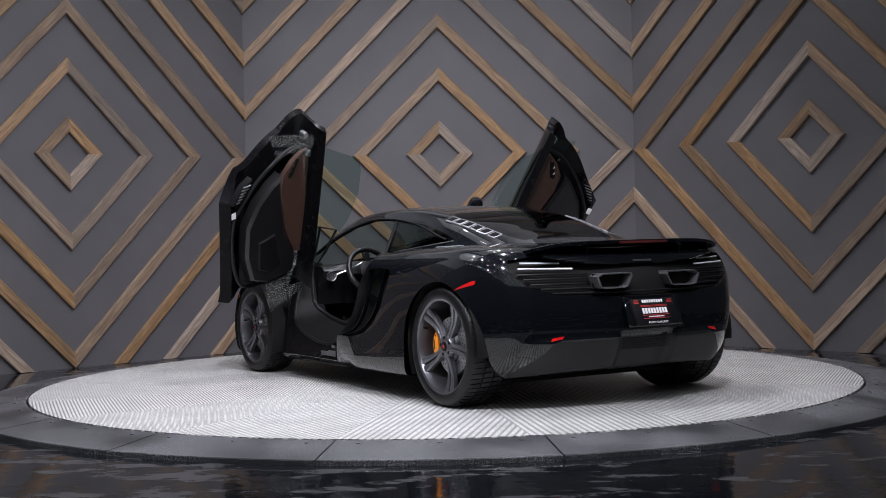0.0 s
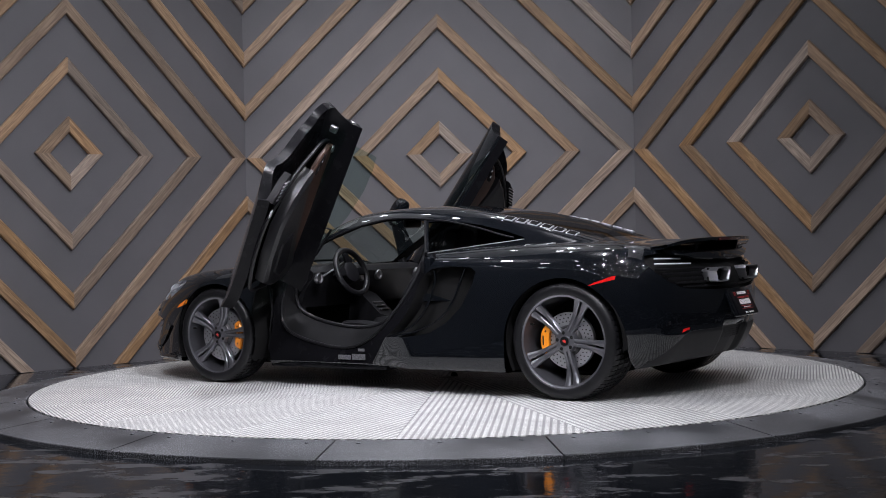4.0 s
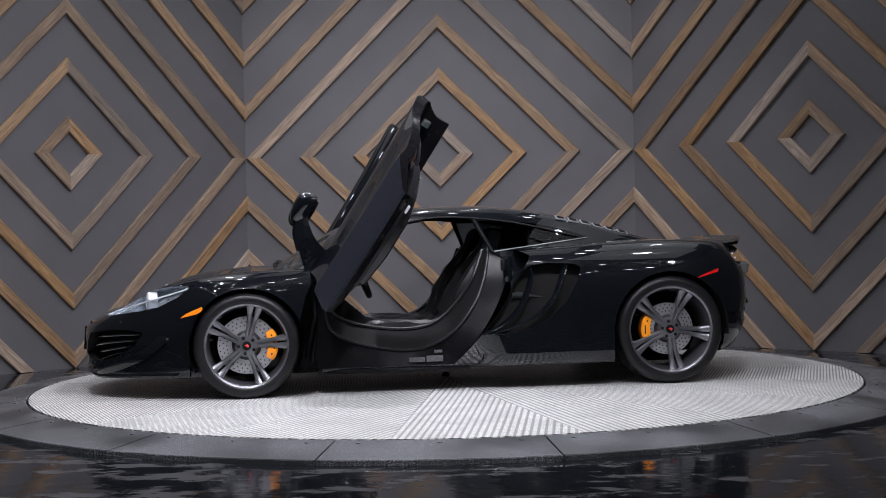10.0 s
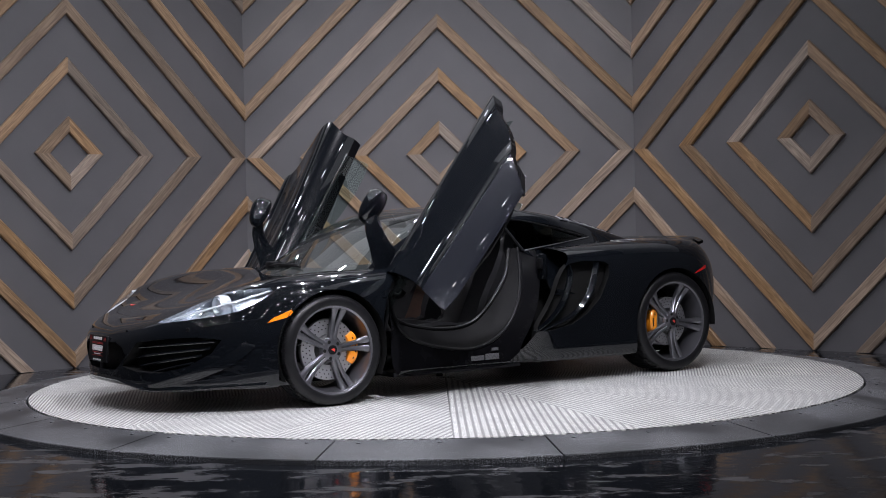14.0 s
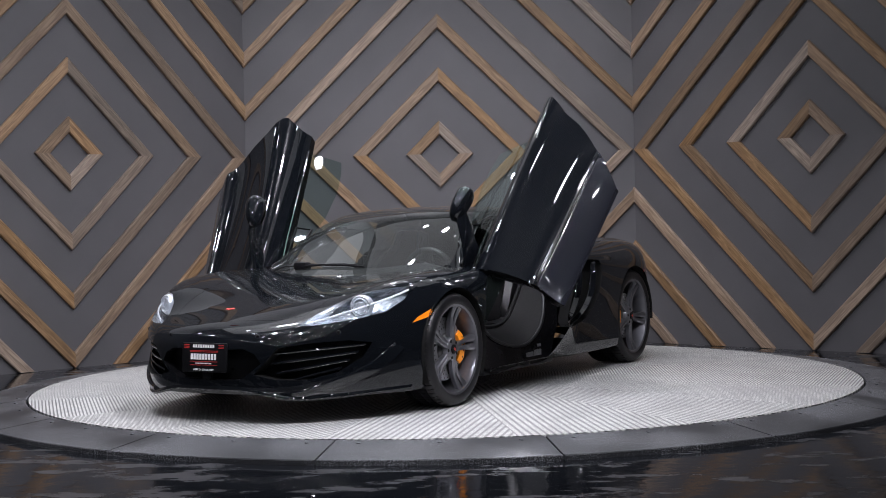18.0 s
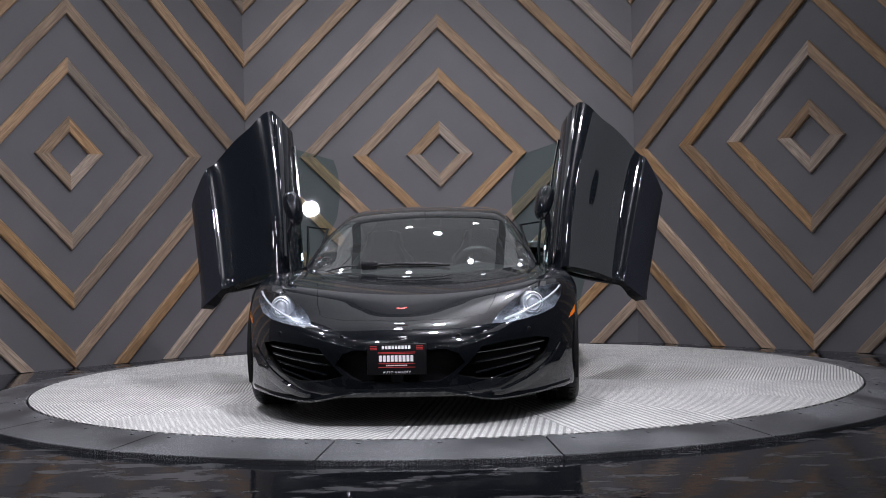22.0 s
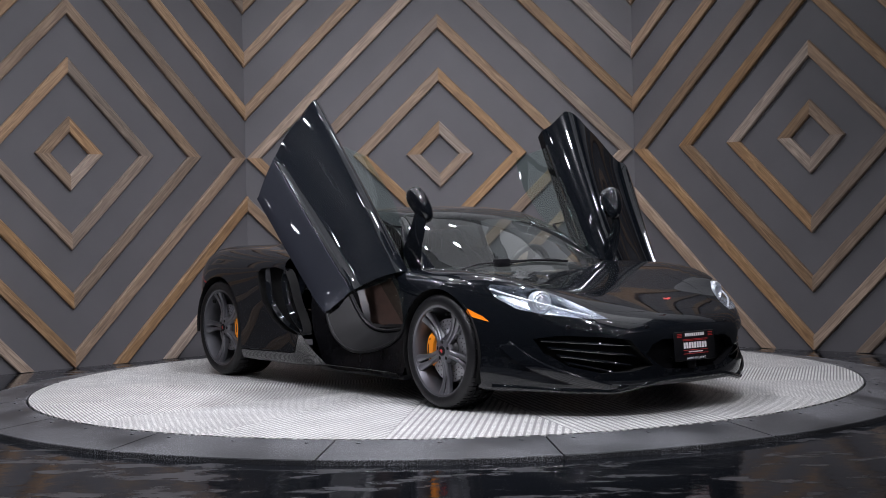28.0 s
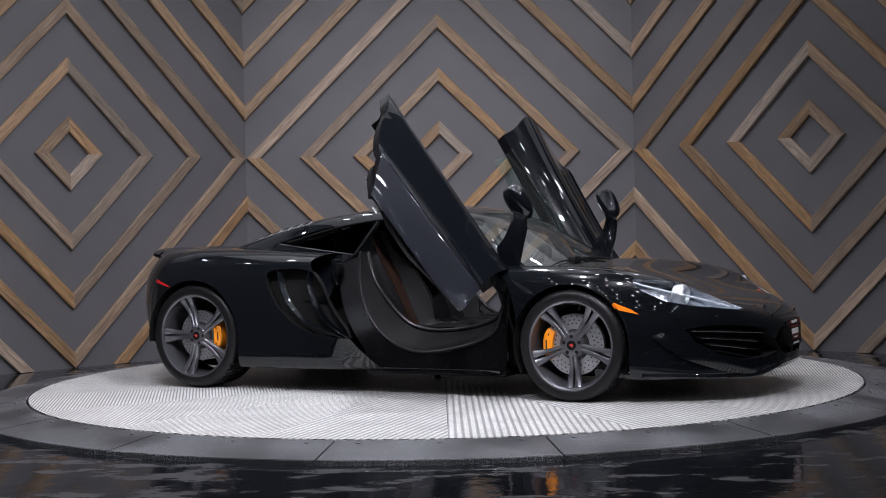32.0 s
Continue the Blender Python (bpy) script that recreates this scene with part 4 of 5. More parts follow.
    part("quarter_frame", flip(tube([(0.42, 0.665, 0.868), (0.47, 0.625, 0.985), (0.64, 0.645, 0.905), (0.84, 0.695, 0.80), (0.62, 0.685, 0.852)], 0.010, 8, True), s), SATIN, d, "black frame of the small front quarter light")
    part("latch", flip(boxm(-0.335, -0.29, 0.74, 0.79, 0.76, 0.79, 0.006), s), STEEL, d)
    part("sticker", flip(boxm(0.10, 0.15, 0.796, 0.7985, 0.20, 0.235, 0.001), s), WHITE, d, "small white printed label")
    # outside mirror on its stalk
    bm = bmesh.new()
    bmesh.ops.create_uvsphere(bm, u_segments=32, v_segments=20, radius=1.0)
    for v in bm.verts:
        fl = 0.9 if v.co.y < 0 else 1.9
        q = Vector([math.copysign(abs(c) ** 0.78, c) for c in v.co])
        v.co = Vector((0.556 + 0.116 * q.x, 1.060 + 0.045 * q.y * fl * (1 - 0.15 * q.x), 0.962 + 0.052 * q.z * (1 - 0.18 * q.x)))
    mr_ = part("mirror_housing", flip(bm, s), PAINT, d, "glossy black door mirror housing")
    bm = bmesh.new()
    prof = ((0.80, 0.86, 0.81, 0.11, 0.028), (0.76, 0.92, 0.83, 0.085, 0.032), (0.71, 0.985, 0.86, 0.07, 0.034), (0.66, 1.035, 0.90, 0.062, 0.036), (0.61, 1.058, 0.94, 0.055, 0.034))
    prev = None
    for x_, y_, z_, a_, b_ in prof:
        ring_ = [bm.verts.new((x_ + a_ * math.cos(2 * math.pi * k / 12), y_ + b_ * math.sin(2 * math.pi * k / 12), z_ + 0.3 * b_ * math.sin(2 * math.pi * k / 12))) for k in range(12)]
        if prev:
            for q in range(12):
                bm.faces.new((prev[q], prev[(q + 1) % 12], ring_[(q + 1) % 12], ring_[q]))
        else:
            bm.faces.new(ring_[::-1])
        prev = ring_
    bm.faces.new(prev)
    bmesh.ops.recalc_face_normals(bm, faces=bm.faces)
    part("mirror_stalk", flip(bm, s), PAINT, d)
    part("mirror_glass", lathe([(0.0, 0.0), (0.058, 0.0), (0.06, 0.003)], 24), CHROME, d).matrix_local = Matrix.Translation((0.550, 1.018 * s, 0.962)) @ Matrix.Rotation(radians(180 if s > 0 else 0), 4, "Z") @ Matrix.Diagonal((1.45, 1, 0.62, 1))

# ---- front and rear details ----
part("front_mouth", recess(take(low, REG, {MOUTH}, "both"), (-0.06, 0, 0)), SATIN, car)
part("tail_panel", recess(take(low, REG, {TAILP}, "both"), (0.035, 0, 0)), MATTE, car, "recessed matt black tail panel")
part("diffuser", take(low, REG, {DIFF}, "both", gap=0.006, depth=0.03), SHIELD, car, "satin black rear diffuser")
low.free()
cab.free()
for s in (1, -1):
    for zz, yb in ((0.365, 0.285), (0.325, 0.315), (0.285, 0.275)):
        part("mouth_bar", flat_bar([(2.352 - 0.10 * (yy / 0.32) ** 2, s * yy, zz + 0.01 * (yy / 0.32)) for yy in (0.12, 0.17, 0.22, yb - 0.02, yb)], 0.03, 0.014), PAINT, car)
# splitter under the nose
bm = bmesh.new()
prev = None
LIPZ = spl((0, 0.185), (0.2, 0.185), (0.33, 0.165), (0.5, 0.135), (0.65, 0.14), (0.8, 0.15), (0.9, 0.155))
for k in range(-36, 37):
    yy = 0.88 * k / 36
    ay = abs(yy)
    z0 = float(LIPZ(ay))
    x0 = 2.405 - 0.80 * (ay / 0.95) ** 3.0 - 0.025
    ring_ = [bm.verts.new(q) for q in ((x0 - 0.28, yy, z0 - 0.012), (x0 + 0.008, yy, z0 - 0.012), (x0 + 0.018, yy, z0 - 0.002), (x0 + 0.012, yy, z0 + 0.012), (x0 - 0.05, yy, z0 + 0.04), (x0 - 0.28, yy, z0 + 0.04))]
    if prev:
        for q in range(6):
            bm.faces.new((prev[q], prev[(q + 1) % 6], ring_[(q + 1) % 6], ring_[q]))
    else:
        bm.faces.new(ring_)
    prev = ring_
bm.faces.new(prev[::-1])
bmesh.ops.recalc_face_normals(bm, faces=bm.faces)
part("splitter", bm, PAINT, car, "gloss black chin splitter")
part("undertray", boxm(-1.5, 1.9, -0.66, 0.66, 0.12, 0.155, 0.02), MATTE, car)


def number_plate(name, rows):
    """A dealer plate: white and red print drawn as bars."""
    pl_ = part(name, boxm(-0.008, 0.008, -0.152, 0.152, -0.078, 0.078, 0.006), SATIN, car, "black dealer plate with white and red print")
    for w, z0, z1, m, y0 in rows:
        bm = bmesh.new()
        n = 9 if z1 - z0 > 0.012 else (12 if m is WHITE else 1)
        for k in range(n):
            a_, b_ = y0 - w / 2 + w * k / n, y0 - w / 2 + w * (k + (0.74 if n > 1 else 1)) / n
            box(bm, 0.0075, 0.0092, a_, b_, z0, z1)
            if n == 9 and k % 2 == 0:
                box(bm, 0.0074, 0.0095, a_ + 0.3 * (b_ - a_), a_ + 0.7 * (b_ - a_), z0 + 0.25 * (z1 - z0), z0 + 0.42 * (z1 - z0))
        part("print_bar", bm, m, pl_, smooth=False)
    cu = bpy.data.curves.new("lettering", "FONT")
    cu.body, cu.size, cu.align_x, cu.extrude = "AUTO GALLERY", 0.0165, "CENTER", 0.0006
    cu.space_character = 1.25
    text = new("lettering", cu)
    me = bpy.data.meshes.new_from_object(text)
    bpy.data.objects.remove(text)
    me.materials.clear()
    me.materials.append(WHITE)
    part("lettering", me, None, pl_).matrix_local = Matrix.Translation((0.0092, 0.0, -0.0705)) @ Matrix.Rotation(radians(90), 4, "Z") @ Matrix.Rotation(radians(90), 4, "X")
    return pl_


PRINT = [(0.15, 0.052, 0.069, WHITE, 0.0), (0.036, 0.064, 0.068, REDPRINT, 0.118), (0.036, 0.056, 0.060, REDPRINT, 0.118), (0.036, 0.048, 0.052, REDPRINT, 0.118),
         (0.036, 0.064, 0.068, REDPRINT, -0.118), (0.036, 0.056, 0.060, REDPRINT, -0.118), (0.036, 0.048, 0.052, REDPRINT, -0.118),
         (0.19, 0.034, 0.037, REDPRINT, 0.0), (0.19, 0.028, 0.031, REDPRINT, 0.0), (0.18, -0.012, 0.020, WHITE, 0.0), (0.19, -0.023, -0.020, REDPRINT, 0.0),
         (0.11, -0.034, -0.028, WHITE, 0.0), (0.19, -0.042, -0.039, REDPRINT, 0.0)]
number_plate("front_plate", PRINT).matrix_local = Matrix.Translation((2.405, -0.012, 0.352)) @ Matrix.Rotation(radians(-4), 4, "Y")
part("plate_bracket", boxm(2.375, 2.392, -0.045, 0.018, 0.21, 0.29, 0.006), SATIN, car)
rp = number_plate("rear_plate", PRINT)
rp.matrix_local = Matrix.Translation((-2.092, 0, 0.525)) @ Matrix.Rotation(radians(180), 4, "Z") @ Matrix.Rotation(radians(-24), 4, "Y")
part("plate_recess", boxm(-0.014, 0.012, -0.19, 0.19, -0.088, 0.092, 0.012), PAINT, car).matrix_local = Matrix.Translation((-2.070, 0, 0.527)) @ Matrix.Rotation(radians(24), 4, "Y")
bz = skin_z(body_field, 2.19, 0.0)
part("bonnet_badge", prism([(0.0, -0.022), (0.012, -0.03), (0.02, 0.0), (0.008, 0.03), (-0.004, 0.024), (0.006, 0.0)], 0, 0.003), mat("red_badge", (0.6, 0.05, 0.04), 0.3, coat=0.7), car, "small red badge").matrix_local = Matrix.Translation((2.19, 0.0, bz + 0.001)) @ Matrix.Rotation(radians(25), 4, "Y")

# wiper: two arms parked across the foot of the windscreen
def screen_pt(y, u):
    """A point on the windscreen: u from 0 at its foot upwards."""
    x = 1.165 - 0.24 * y * y - 0.5 * u
    return (x + 0.008, y, skin_z(cabin_field, x, abs(y)) + 0.012)


part("wiper_arm", tube([screen_pt(-0.28, 0.02), screen_pt(-0.12, 0.035), screen_pt(0.05, 0.02), screen_pt(0.2, 0.0)], 0.0065, 8), SATIN, car)
part("wiper_blade", tube([screen_pt(-0.66, 0.03), screen_pt(-0.45, 0.06), screen_pt(-0.2, 0.05), screen_pt(0.05, 0.045), screen_pt(0.14, 0.03)], 0.0045, 6), RUBBER, car)
part("wiper_pivot", boxm(1.09, 1.15, -0.34, -0.24, 0.775, 0.825, 0.012), SATIN, car)

# roof louvres beside the engine cover
for s in (1, -1):
    for k in range(6):
        x0 = -0.70 - 0.085 * k
        yy = 0.462 - 0.006 * k
        z0 = skin_z(cabin_field, x0, yy)
        z1 = skin_z(cabin_field, x0 - 0.07, yy)
        an = math.atan2(z0 - z1, 0.07)
        fr = part("roof_louvre", boxm(-0.036, 0.036, -0.035, 0.035, -0.008, 0.002, 0.003), LOUVRE, car, "silver louvre beside the engine cover")
        fr.matrix_local = Matrix.Translation((x0 - 0.035, yy * s, (z0 + z1) / 2 + 0.002)) @ Matrix.Rotation(radians(-18 * s), 4, "X") @ Matrix.Rotation(-an, 4, "Y")
        # a flat black plate stands in for the shade inside an open slot
        part("slot", boxm(-0.027, 0.027, -0.027, 0.027, 0.0, 0.0032, 0.001), FABRIC, fr)
    # fuel cap ring and washer, parking sensors
    fz = skin_z(body_field, -1.08, 0.70)
    if s > 0:
        fc = part("fuel_cap", lathe([(0.0, 0.0), (0.066, 0.0), (0.070, -0.004)], 40, "z"), PAINT, car)
        fc.matrix_local = Matrix.Translation((-1.08, 0.70, fz + 0.0015)) @ Matrix.Rotation(radians(-6), 4, "X") @ Matrix.Rotation(radians(1.5), 4, "Y")
        part("fuel_cap_ring", tube([(-1.08 + 0.094 * math.cos(a), 0.70 + 0.075 * math.sin(a), skin_z(body_field, -1.08 + 0.094 * math.cos(a), 0.70 + 0.075 * math.sin(a)) + 0.001) for a in [2 * math.pi * q / 32 for q in range(32)]], 0.0025, 6, True), STEEL, car, "thin bright ring round the fuel cap")
    for yy, zz in ((0.66, 0.475), (0.30, 0.462)):
        sx = skin_x(body_field, yy, zz, 1)
        ps = part("parking_sensor", lathe([(0.0, 0.003), (0.010, 0.003), (0.0115, 0.001), (0.0125, -0.004)], 16), SATIN, car)
        ps.matrix_local = Matrix.Translation((sx, yy * s, zz)) @ Matrix.Rotation(radians((-90 + 35 * yy / 0.66) if s > 0 else (-90 - 35 * yy / 0.66)), 4, "Z")
    for yy, zz in ((0.70, 0.445), (0.28, 0.43)):
        sx = skin_x(body_field, yy, zz, -1)
        ps = part("parking_sensor", lathe([(0.0, 0.003), (0.010, 0.003), (0.0115, 0.001), (0.0125, -0.004)], 16), SATIN, car)
        ps.matrix_local = Matrix.Translation((sx, yy * s, zz)) @ Matrix.Rotation(radians(90 - 25 * s * yy / 0.7), 4, "Z")
    # tail lamps: two lit-looking clear bars each side, slats and mesh under them
    for zz, ya, yb in ((0.812, 0.715, 0.50), (0.782, 0.735, 0.44)):
        pts = [(skin_x(body_field, ya + (yb - ya) * k / 12, zz, -1) + 0.004, s * (ya + (yb - ya) * k / 12), zz - 0.006 * k / 12) for k in range(13)]
        part("tail_lamp", tube(pts, 0.0048, 8), LEDBAR, car, "thin clear tail lamp bar")
    for zz, ya, yb in ((0.748, 0.745, 0.36), (0.722, 0.72, 0.37), (0.694, 0.69, 0.38), (0.668, 0.64, 0.15), (0.642, 0.58, 0.0)):
        pts = [(skin_x(body_field, ya + (yb - ya) * k / 10, zz, -1) + 0.012, s * (ya + (yb - ya) * k / 10), zz) for k in range(11)]
        part("tail_slat", tube(pts, 0.0075, 6), SATIN, car)
    # exhaust: rounded frame and dark pipe
    ex = skin_x(body_field, 0.25, 0.705, -1)
    out_ = [(-0.095, 0.036), (0.060, 0.036), (0.090, 0.02), (0.072, -0.03), (0.05, -0.038), (-0.05, -0.038), (-0.075, -0.03), (-0.10, 0.02)]
    bm = bmesh.new()
    prev = None
    for sc_, dx in ((0.80, 0.10), (0.82, 0.0), (0.88, -0.022), (0.97, -0.024), (1.0, -0.012), (1.0, 0.06)):
        ring_ = [bm.verts.new((ex - 0.02 + dx, s * (0.25 + q[0] * sc_ * 1.32), 0.705 + q[1] * sc_ * 1.15)) for q in out_]
        if prev:
            for q in range(8):
                bm.faces.new((prev[q], prev[(q + 1) % 8], ring_[(q + 1) % 8], ring_[q]))
        prev = ring_
    bmesh.ops.recalc_face_normals(bm, faces=bm.faces)
    eo = part("exhaust", bm, mat("dark_exhaust_steel", (0.24, 0.24, 0.255), 0.3, metal=0.8) if s > 0 else bpy.data.materials["dark_exhaust_steel"], car, "dark polished exhaust outlet")
    part("pipe", boxm(ex + 0.01, ex + 0.02, s * 0.25 - 0.115, s * 0.25 + 0.105, 0.665, 0.745), MATTE, eo)
# honeycomb mesh between the shields
bm = bmesh.new()
for i in range(-11, 12):
    for j in range(5):
        yy = i * 0.016 + (0.008 if j % 2 else 0)
        zz = 0.325 + j * 0.0145
        q = skin_x(body_field, abs(yy), zz, -1) - 0.004
        for a in range(3):
            an = radians(90 + 120 * a)
            e0, e1 = (yy, zz), (yy + 0.0092 * math.cos(an), zz + 0.0092 * math.sin(an))
            nx_, nz_ = -math.sin(an) * 0.0013, math.cos(an) * 0.0013
            bm.faces.new([bm.verts.new((q, e0[0] + nx_, e0[1] + nz_)), bm.verts.new((q, e1[0] + nx_, e1[1] + nz_)), bm.verts.new((q, e1[0] - nx_, e1[1] - nz_)), bm.verts.new((q, e0[0] - nx_, e0[1] - nz_))])
bmesh.ops.solidify(bm, geom=list(bm.faces), thickness=0.003)
part("rear_mesh", bm, SATIN, car, "black honeycomb mesh")
# rear wing over the tail
bm = bmesh.new()
prev = None
for k in range(-30, 31):
    yy = 0.66 * k / 30
    e = abs(k) / 30
    x1 = -2.012 + 0.13 * e ** 3
    x0 = -1.70 + 0.02 * e
    zt = 0.918 - 0.035 * e ** 5
    ring_ = [bm.verts.new(q) for q in ((x0, yy, zt - 0.020), (x0 - 0.06, yy, zt - 0.012), (x0 - 0.2, yy, zt - 0.010), (x1 + 0.05, yy, zt - 0.002), (x1 + 0.012, yy, zt + 0.010), (x1, yy, zt + 0.008), (x1 + 0.004, yy, zt - 0.010), (x1 + 0.05, yy, zt - 0.022), (x0 - 0.08, yy, zt - 0.034))]
    if prev:
        for q in range(9):
            bm.faces.new((prev[q], prev[(q + 1) % 9], ring_[(q + 1) % 9], ring_[q]))
    else:
        bm.faces.new(ring_)
    prev = ring_
bm.faces.new(prev[::-1])
bmesh.ops.recalc_face_normals(bm, faces=bm.faces)
wing = part("rear_wing", bm, PAINT, car, "black rear wing over the tail")
part("brake_lamp", boxm(-2.016, -1.98, -0.17, 0.17, 0.904, 0.921, 0.004), mat("dark_red_lens", (0.05, 0.01, 0.01), 0.1, coat=1.0), wing, "dark high-level brake lamp")
for s in (1, -1):
    part("wing_post", tube([(-1.90, 0.33 * s, 0.80), (-1.93, 0.33 * s, 0.90)], 0.013, 10), PAINT, wing)
bm = bmesh.new()
prev = None
for k in range(-16, 17):
    yy = 0.60 * k / 16
    e = abs(k) / 16
    x_ = -1.985 + 0.10 * e ** 2
    zt = 0.848 + 0.012 * e ** 2
    ring_ = [bm.verts.new(q) for q in ((x_ + 0.06, yy, zt + 0.004), (x_ + 0.012, yy, zt), (x_, yy, zt - 0.012), (x_ - 0.012, yy, zt - 0.050 + 0.03 * e ** 3), (x_ - 0.004, yy, zt - 0.058 + 0.03 * e ** 3), (x_ + 0.06, yy, zt - 0.055 + 0.03 * e ** 3))]
    if prev:
        for q in range(6):
            bm.faces.new((prev[q], prev[(q + 1) % 6], ring_[(q + 1) % 6], ring_[q]))
    else:
        bm.faces.new(ring_)
    prev = ring_
bm.faces.new(prev[::-1])
bmesh.ops.recalc_face_normals(bm, faces=bm.faces)
part("tail_bridge", bm, PAINT, car, "glossy black panel under the wing")
part("tail_script", boxm(-1.9985, -1.99, -0.065, 0.065, 0.805, 0.816), STEEL, car, "small silver script on the tail")

# ---- wheels ----
def tyre_mesh(r, rin, w):
    """A tyre with ring grooves and cross cuts in its tread. The outer face lies at y = 0."""
    nb = 64
    prof = [(rin, -w + 0.006), (r - 0.03, -w - 0.004), (r - 0.010, -w + 0.012), (r, -w + 0.034)]
    grooves = [0.28, 0.5, 0.72]
    for g in grooves:
        y0 = -w + w * g
        prof += [(r, y0 - 0.006), (r - 0.007, y0 - 0.0045), (r - 0.007, y0 + 0.0045), (r, y0 + 0.006)]
    n0 = 3
    prof += [(r, -0.034), (r - 0.010, -0.012), (r - 0.022, -0.001), (r - 0.040, 0.004), (rin + 0.012, 0.0), (rin + 0.004, -0.004), (rin, -0.010)]
    bm = bmesh.new()
    rings = []
    for b in range(nb):
        for f, cut in ((0.0, 0), (0.80, 0), (0.84, 1), (0.96, 1)):
            row = []
            for j, (rr_, y_) in enumerate(prof):
                tread_ = rr_ > r - 0.0101 and rr_ > r - 0.0065
                skew = 0.045 * (y_ / w + 0.5)
                a = 2 * math.pi * (b + f) / nb + skew
                q = rr_ - (0.006 if cut and tread_ else 0)
                row.append(bm.verts.new((q * math.cos(a), y_, q * math.sin(a))))
            rings.append(row)
    for i in range(len(rings)):
        a, b = rings[i], rings[(i + 1) % len(rings)]
        for j in range(len(prof) - 1):
            bm.faces.new((a[j], b[j], b[j + 1], a[j + 1]))
    bmesh.ops.recalc_face_normals(bm, faces=bm.faces)
    return bm


def spoke_mesh(rim_r):
    """One twin spoke along +z, flaring to the rim, with a slot between its two legs."""
    bm = bmesh.new()
    for sg in (-1, 1):
        prev = None
        for k in range(13):
            u = k / 12
            rr_ = 0.052 + (rim_r - 0.006 - 0.052) * u
            half, slot = 0.024 + 0.030 * u ** 2.4, 0.0065 * max(0.0, min(1.0, (u - 0.32) / 0.35))
            cx_, hw = sg * (half + slot) / 2, (half - slot) / 2
            yf = -0.030 - 0.018 * math.sin(math.pi * min(1, u * 0.9)) + 0.022 * u ** 2
            dp = 0.034 - 0.008 * u
            ring_ = [bm.verts.new(q) for q in ((cx_ - hw, yf - 0.006, rr_), (cx_ - hw * 0.55, yf, rr_), (cx_ + hw * 0.55, yf, rr_), (cx_ + hw, yf - 0.006, rr_), (cx_ + hw * 1.1, yf - dp, rr_), (cx_ - hw * 1.1, yf - dp, rr_))]
            if prev:
                for q in range(6):
                    bm.faces.new((prev[q], prev[(q + 1) % 6], ring_[(q + 1) % 6], ring_[q]))
            else:
                bm.faces.new(ring_)
            prev = ring_
        bm.faces.new(prev[::-1])
    # web that closes the slot near the hub
    box(bm, -0.016, 0.016, -0.075, -0.046, 0.03, 0.30 * rim_r + 0.045, 0.004)
    bmesh.ops.recalc_face_normals(bm, faces=bm.faces)
    return bm


def disc_holes(rd):
    bm = bmesh.new()
    for k in range(30):
        for j in range(3):
            a = 2 * math.pi * (k + 0.5 * j) / 30
            rr_ = rd * (0.68 + 0.12 * j)
            m = Matrix.Translation((rr_ * math.cos(a), -0.0794, rr_ * math.sin(a))) @ Matrix.Rotation(radians(90), 4, "X")
            bmesh.ops.create_circle(bm, cap_ends=True, radius=0.0045, segments=8, matrix=m)
    return bm


def caliper_mesh(rd, ang):
    """A caliper block over the disc's edge, round the angle ang in the wheel's plane."""
    bm = bmesh.new()
    prev = None
    n = 12
    for k in range(n + 1):
        u = k / n
        a = radians(ang + 64 * (u - 0.5))
        e = 1 - (2 * abs(u - 0.5)) ** 4
        ri, ro = rd * (0.74 - 0.03 * e), rd * (1.03 + 0.04 * e)
        yo = -0.066 + 0.012 * e
        ring_ = [bm.verts.new((rr_ * math.cos(a), y_, rr_ * math.sin(a))) for rr_, y_ in ((ri, -0.085), (ri + 0.004, yo - 0.004), (ri + 0.014, yo), (ro - 0.012, yo), (ro, yo - 0.012), (ro, -0.14), (ri, -0.14))]
        if prev:
            for q in range(7):
                bm.faces.new((prev[q], prev[(q + 1) % 7], ring_[(q + 1) % 7], ring_[q]))
        else:
            bm.faces.new(ring_)
        prev = ring_
    bm.faces.new(prev[::-1])
    bmesh.ops.recalc_face_normals(bm, faces=bm.faces)
    return bm


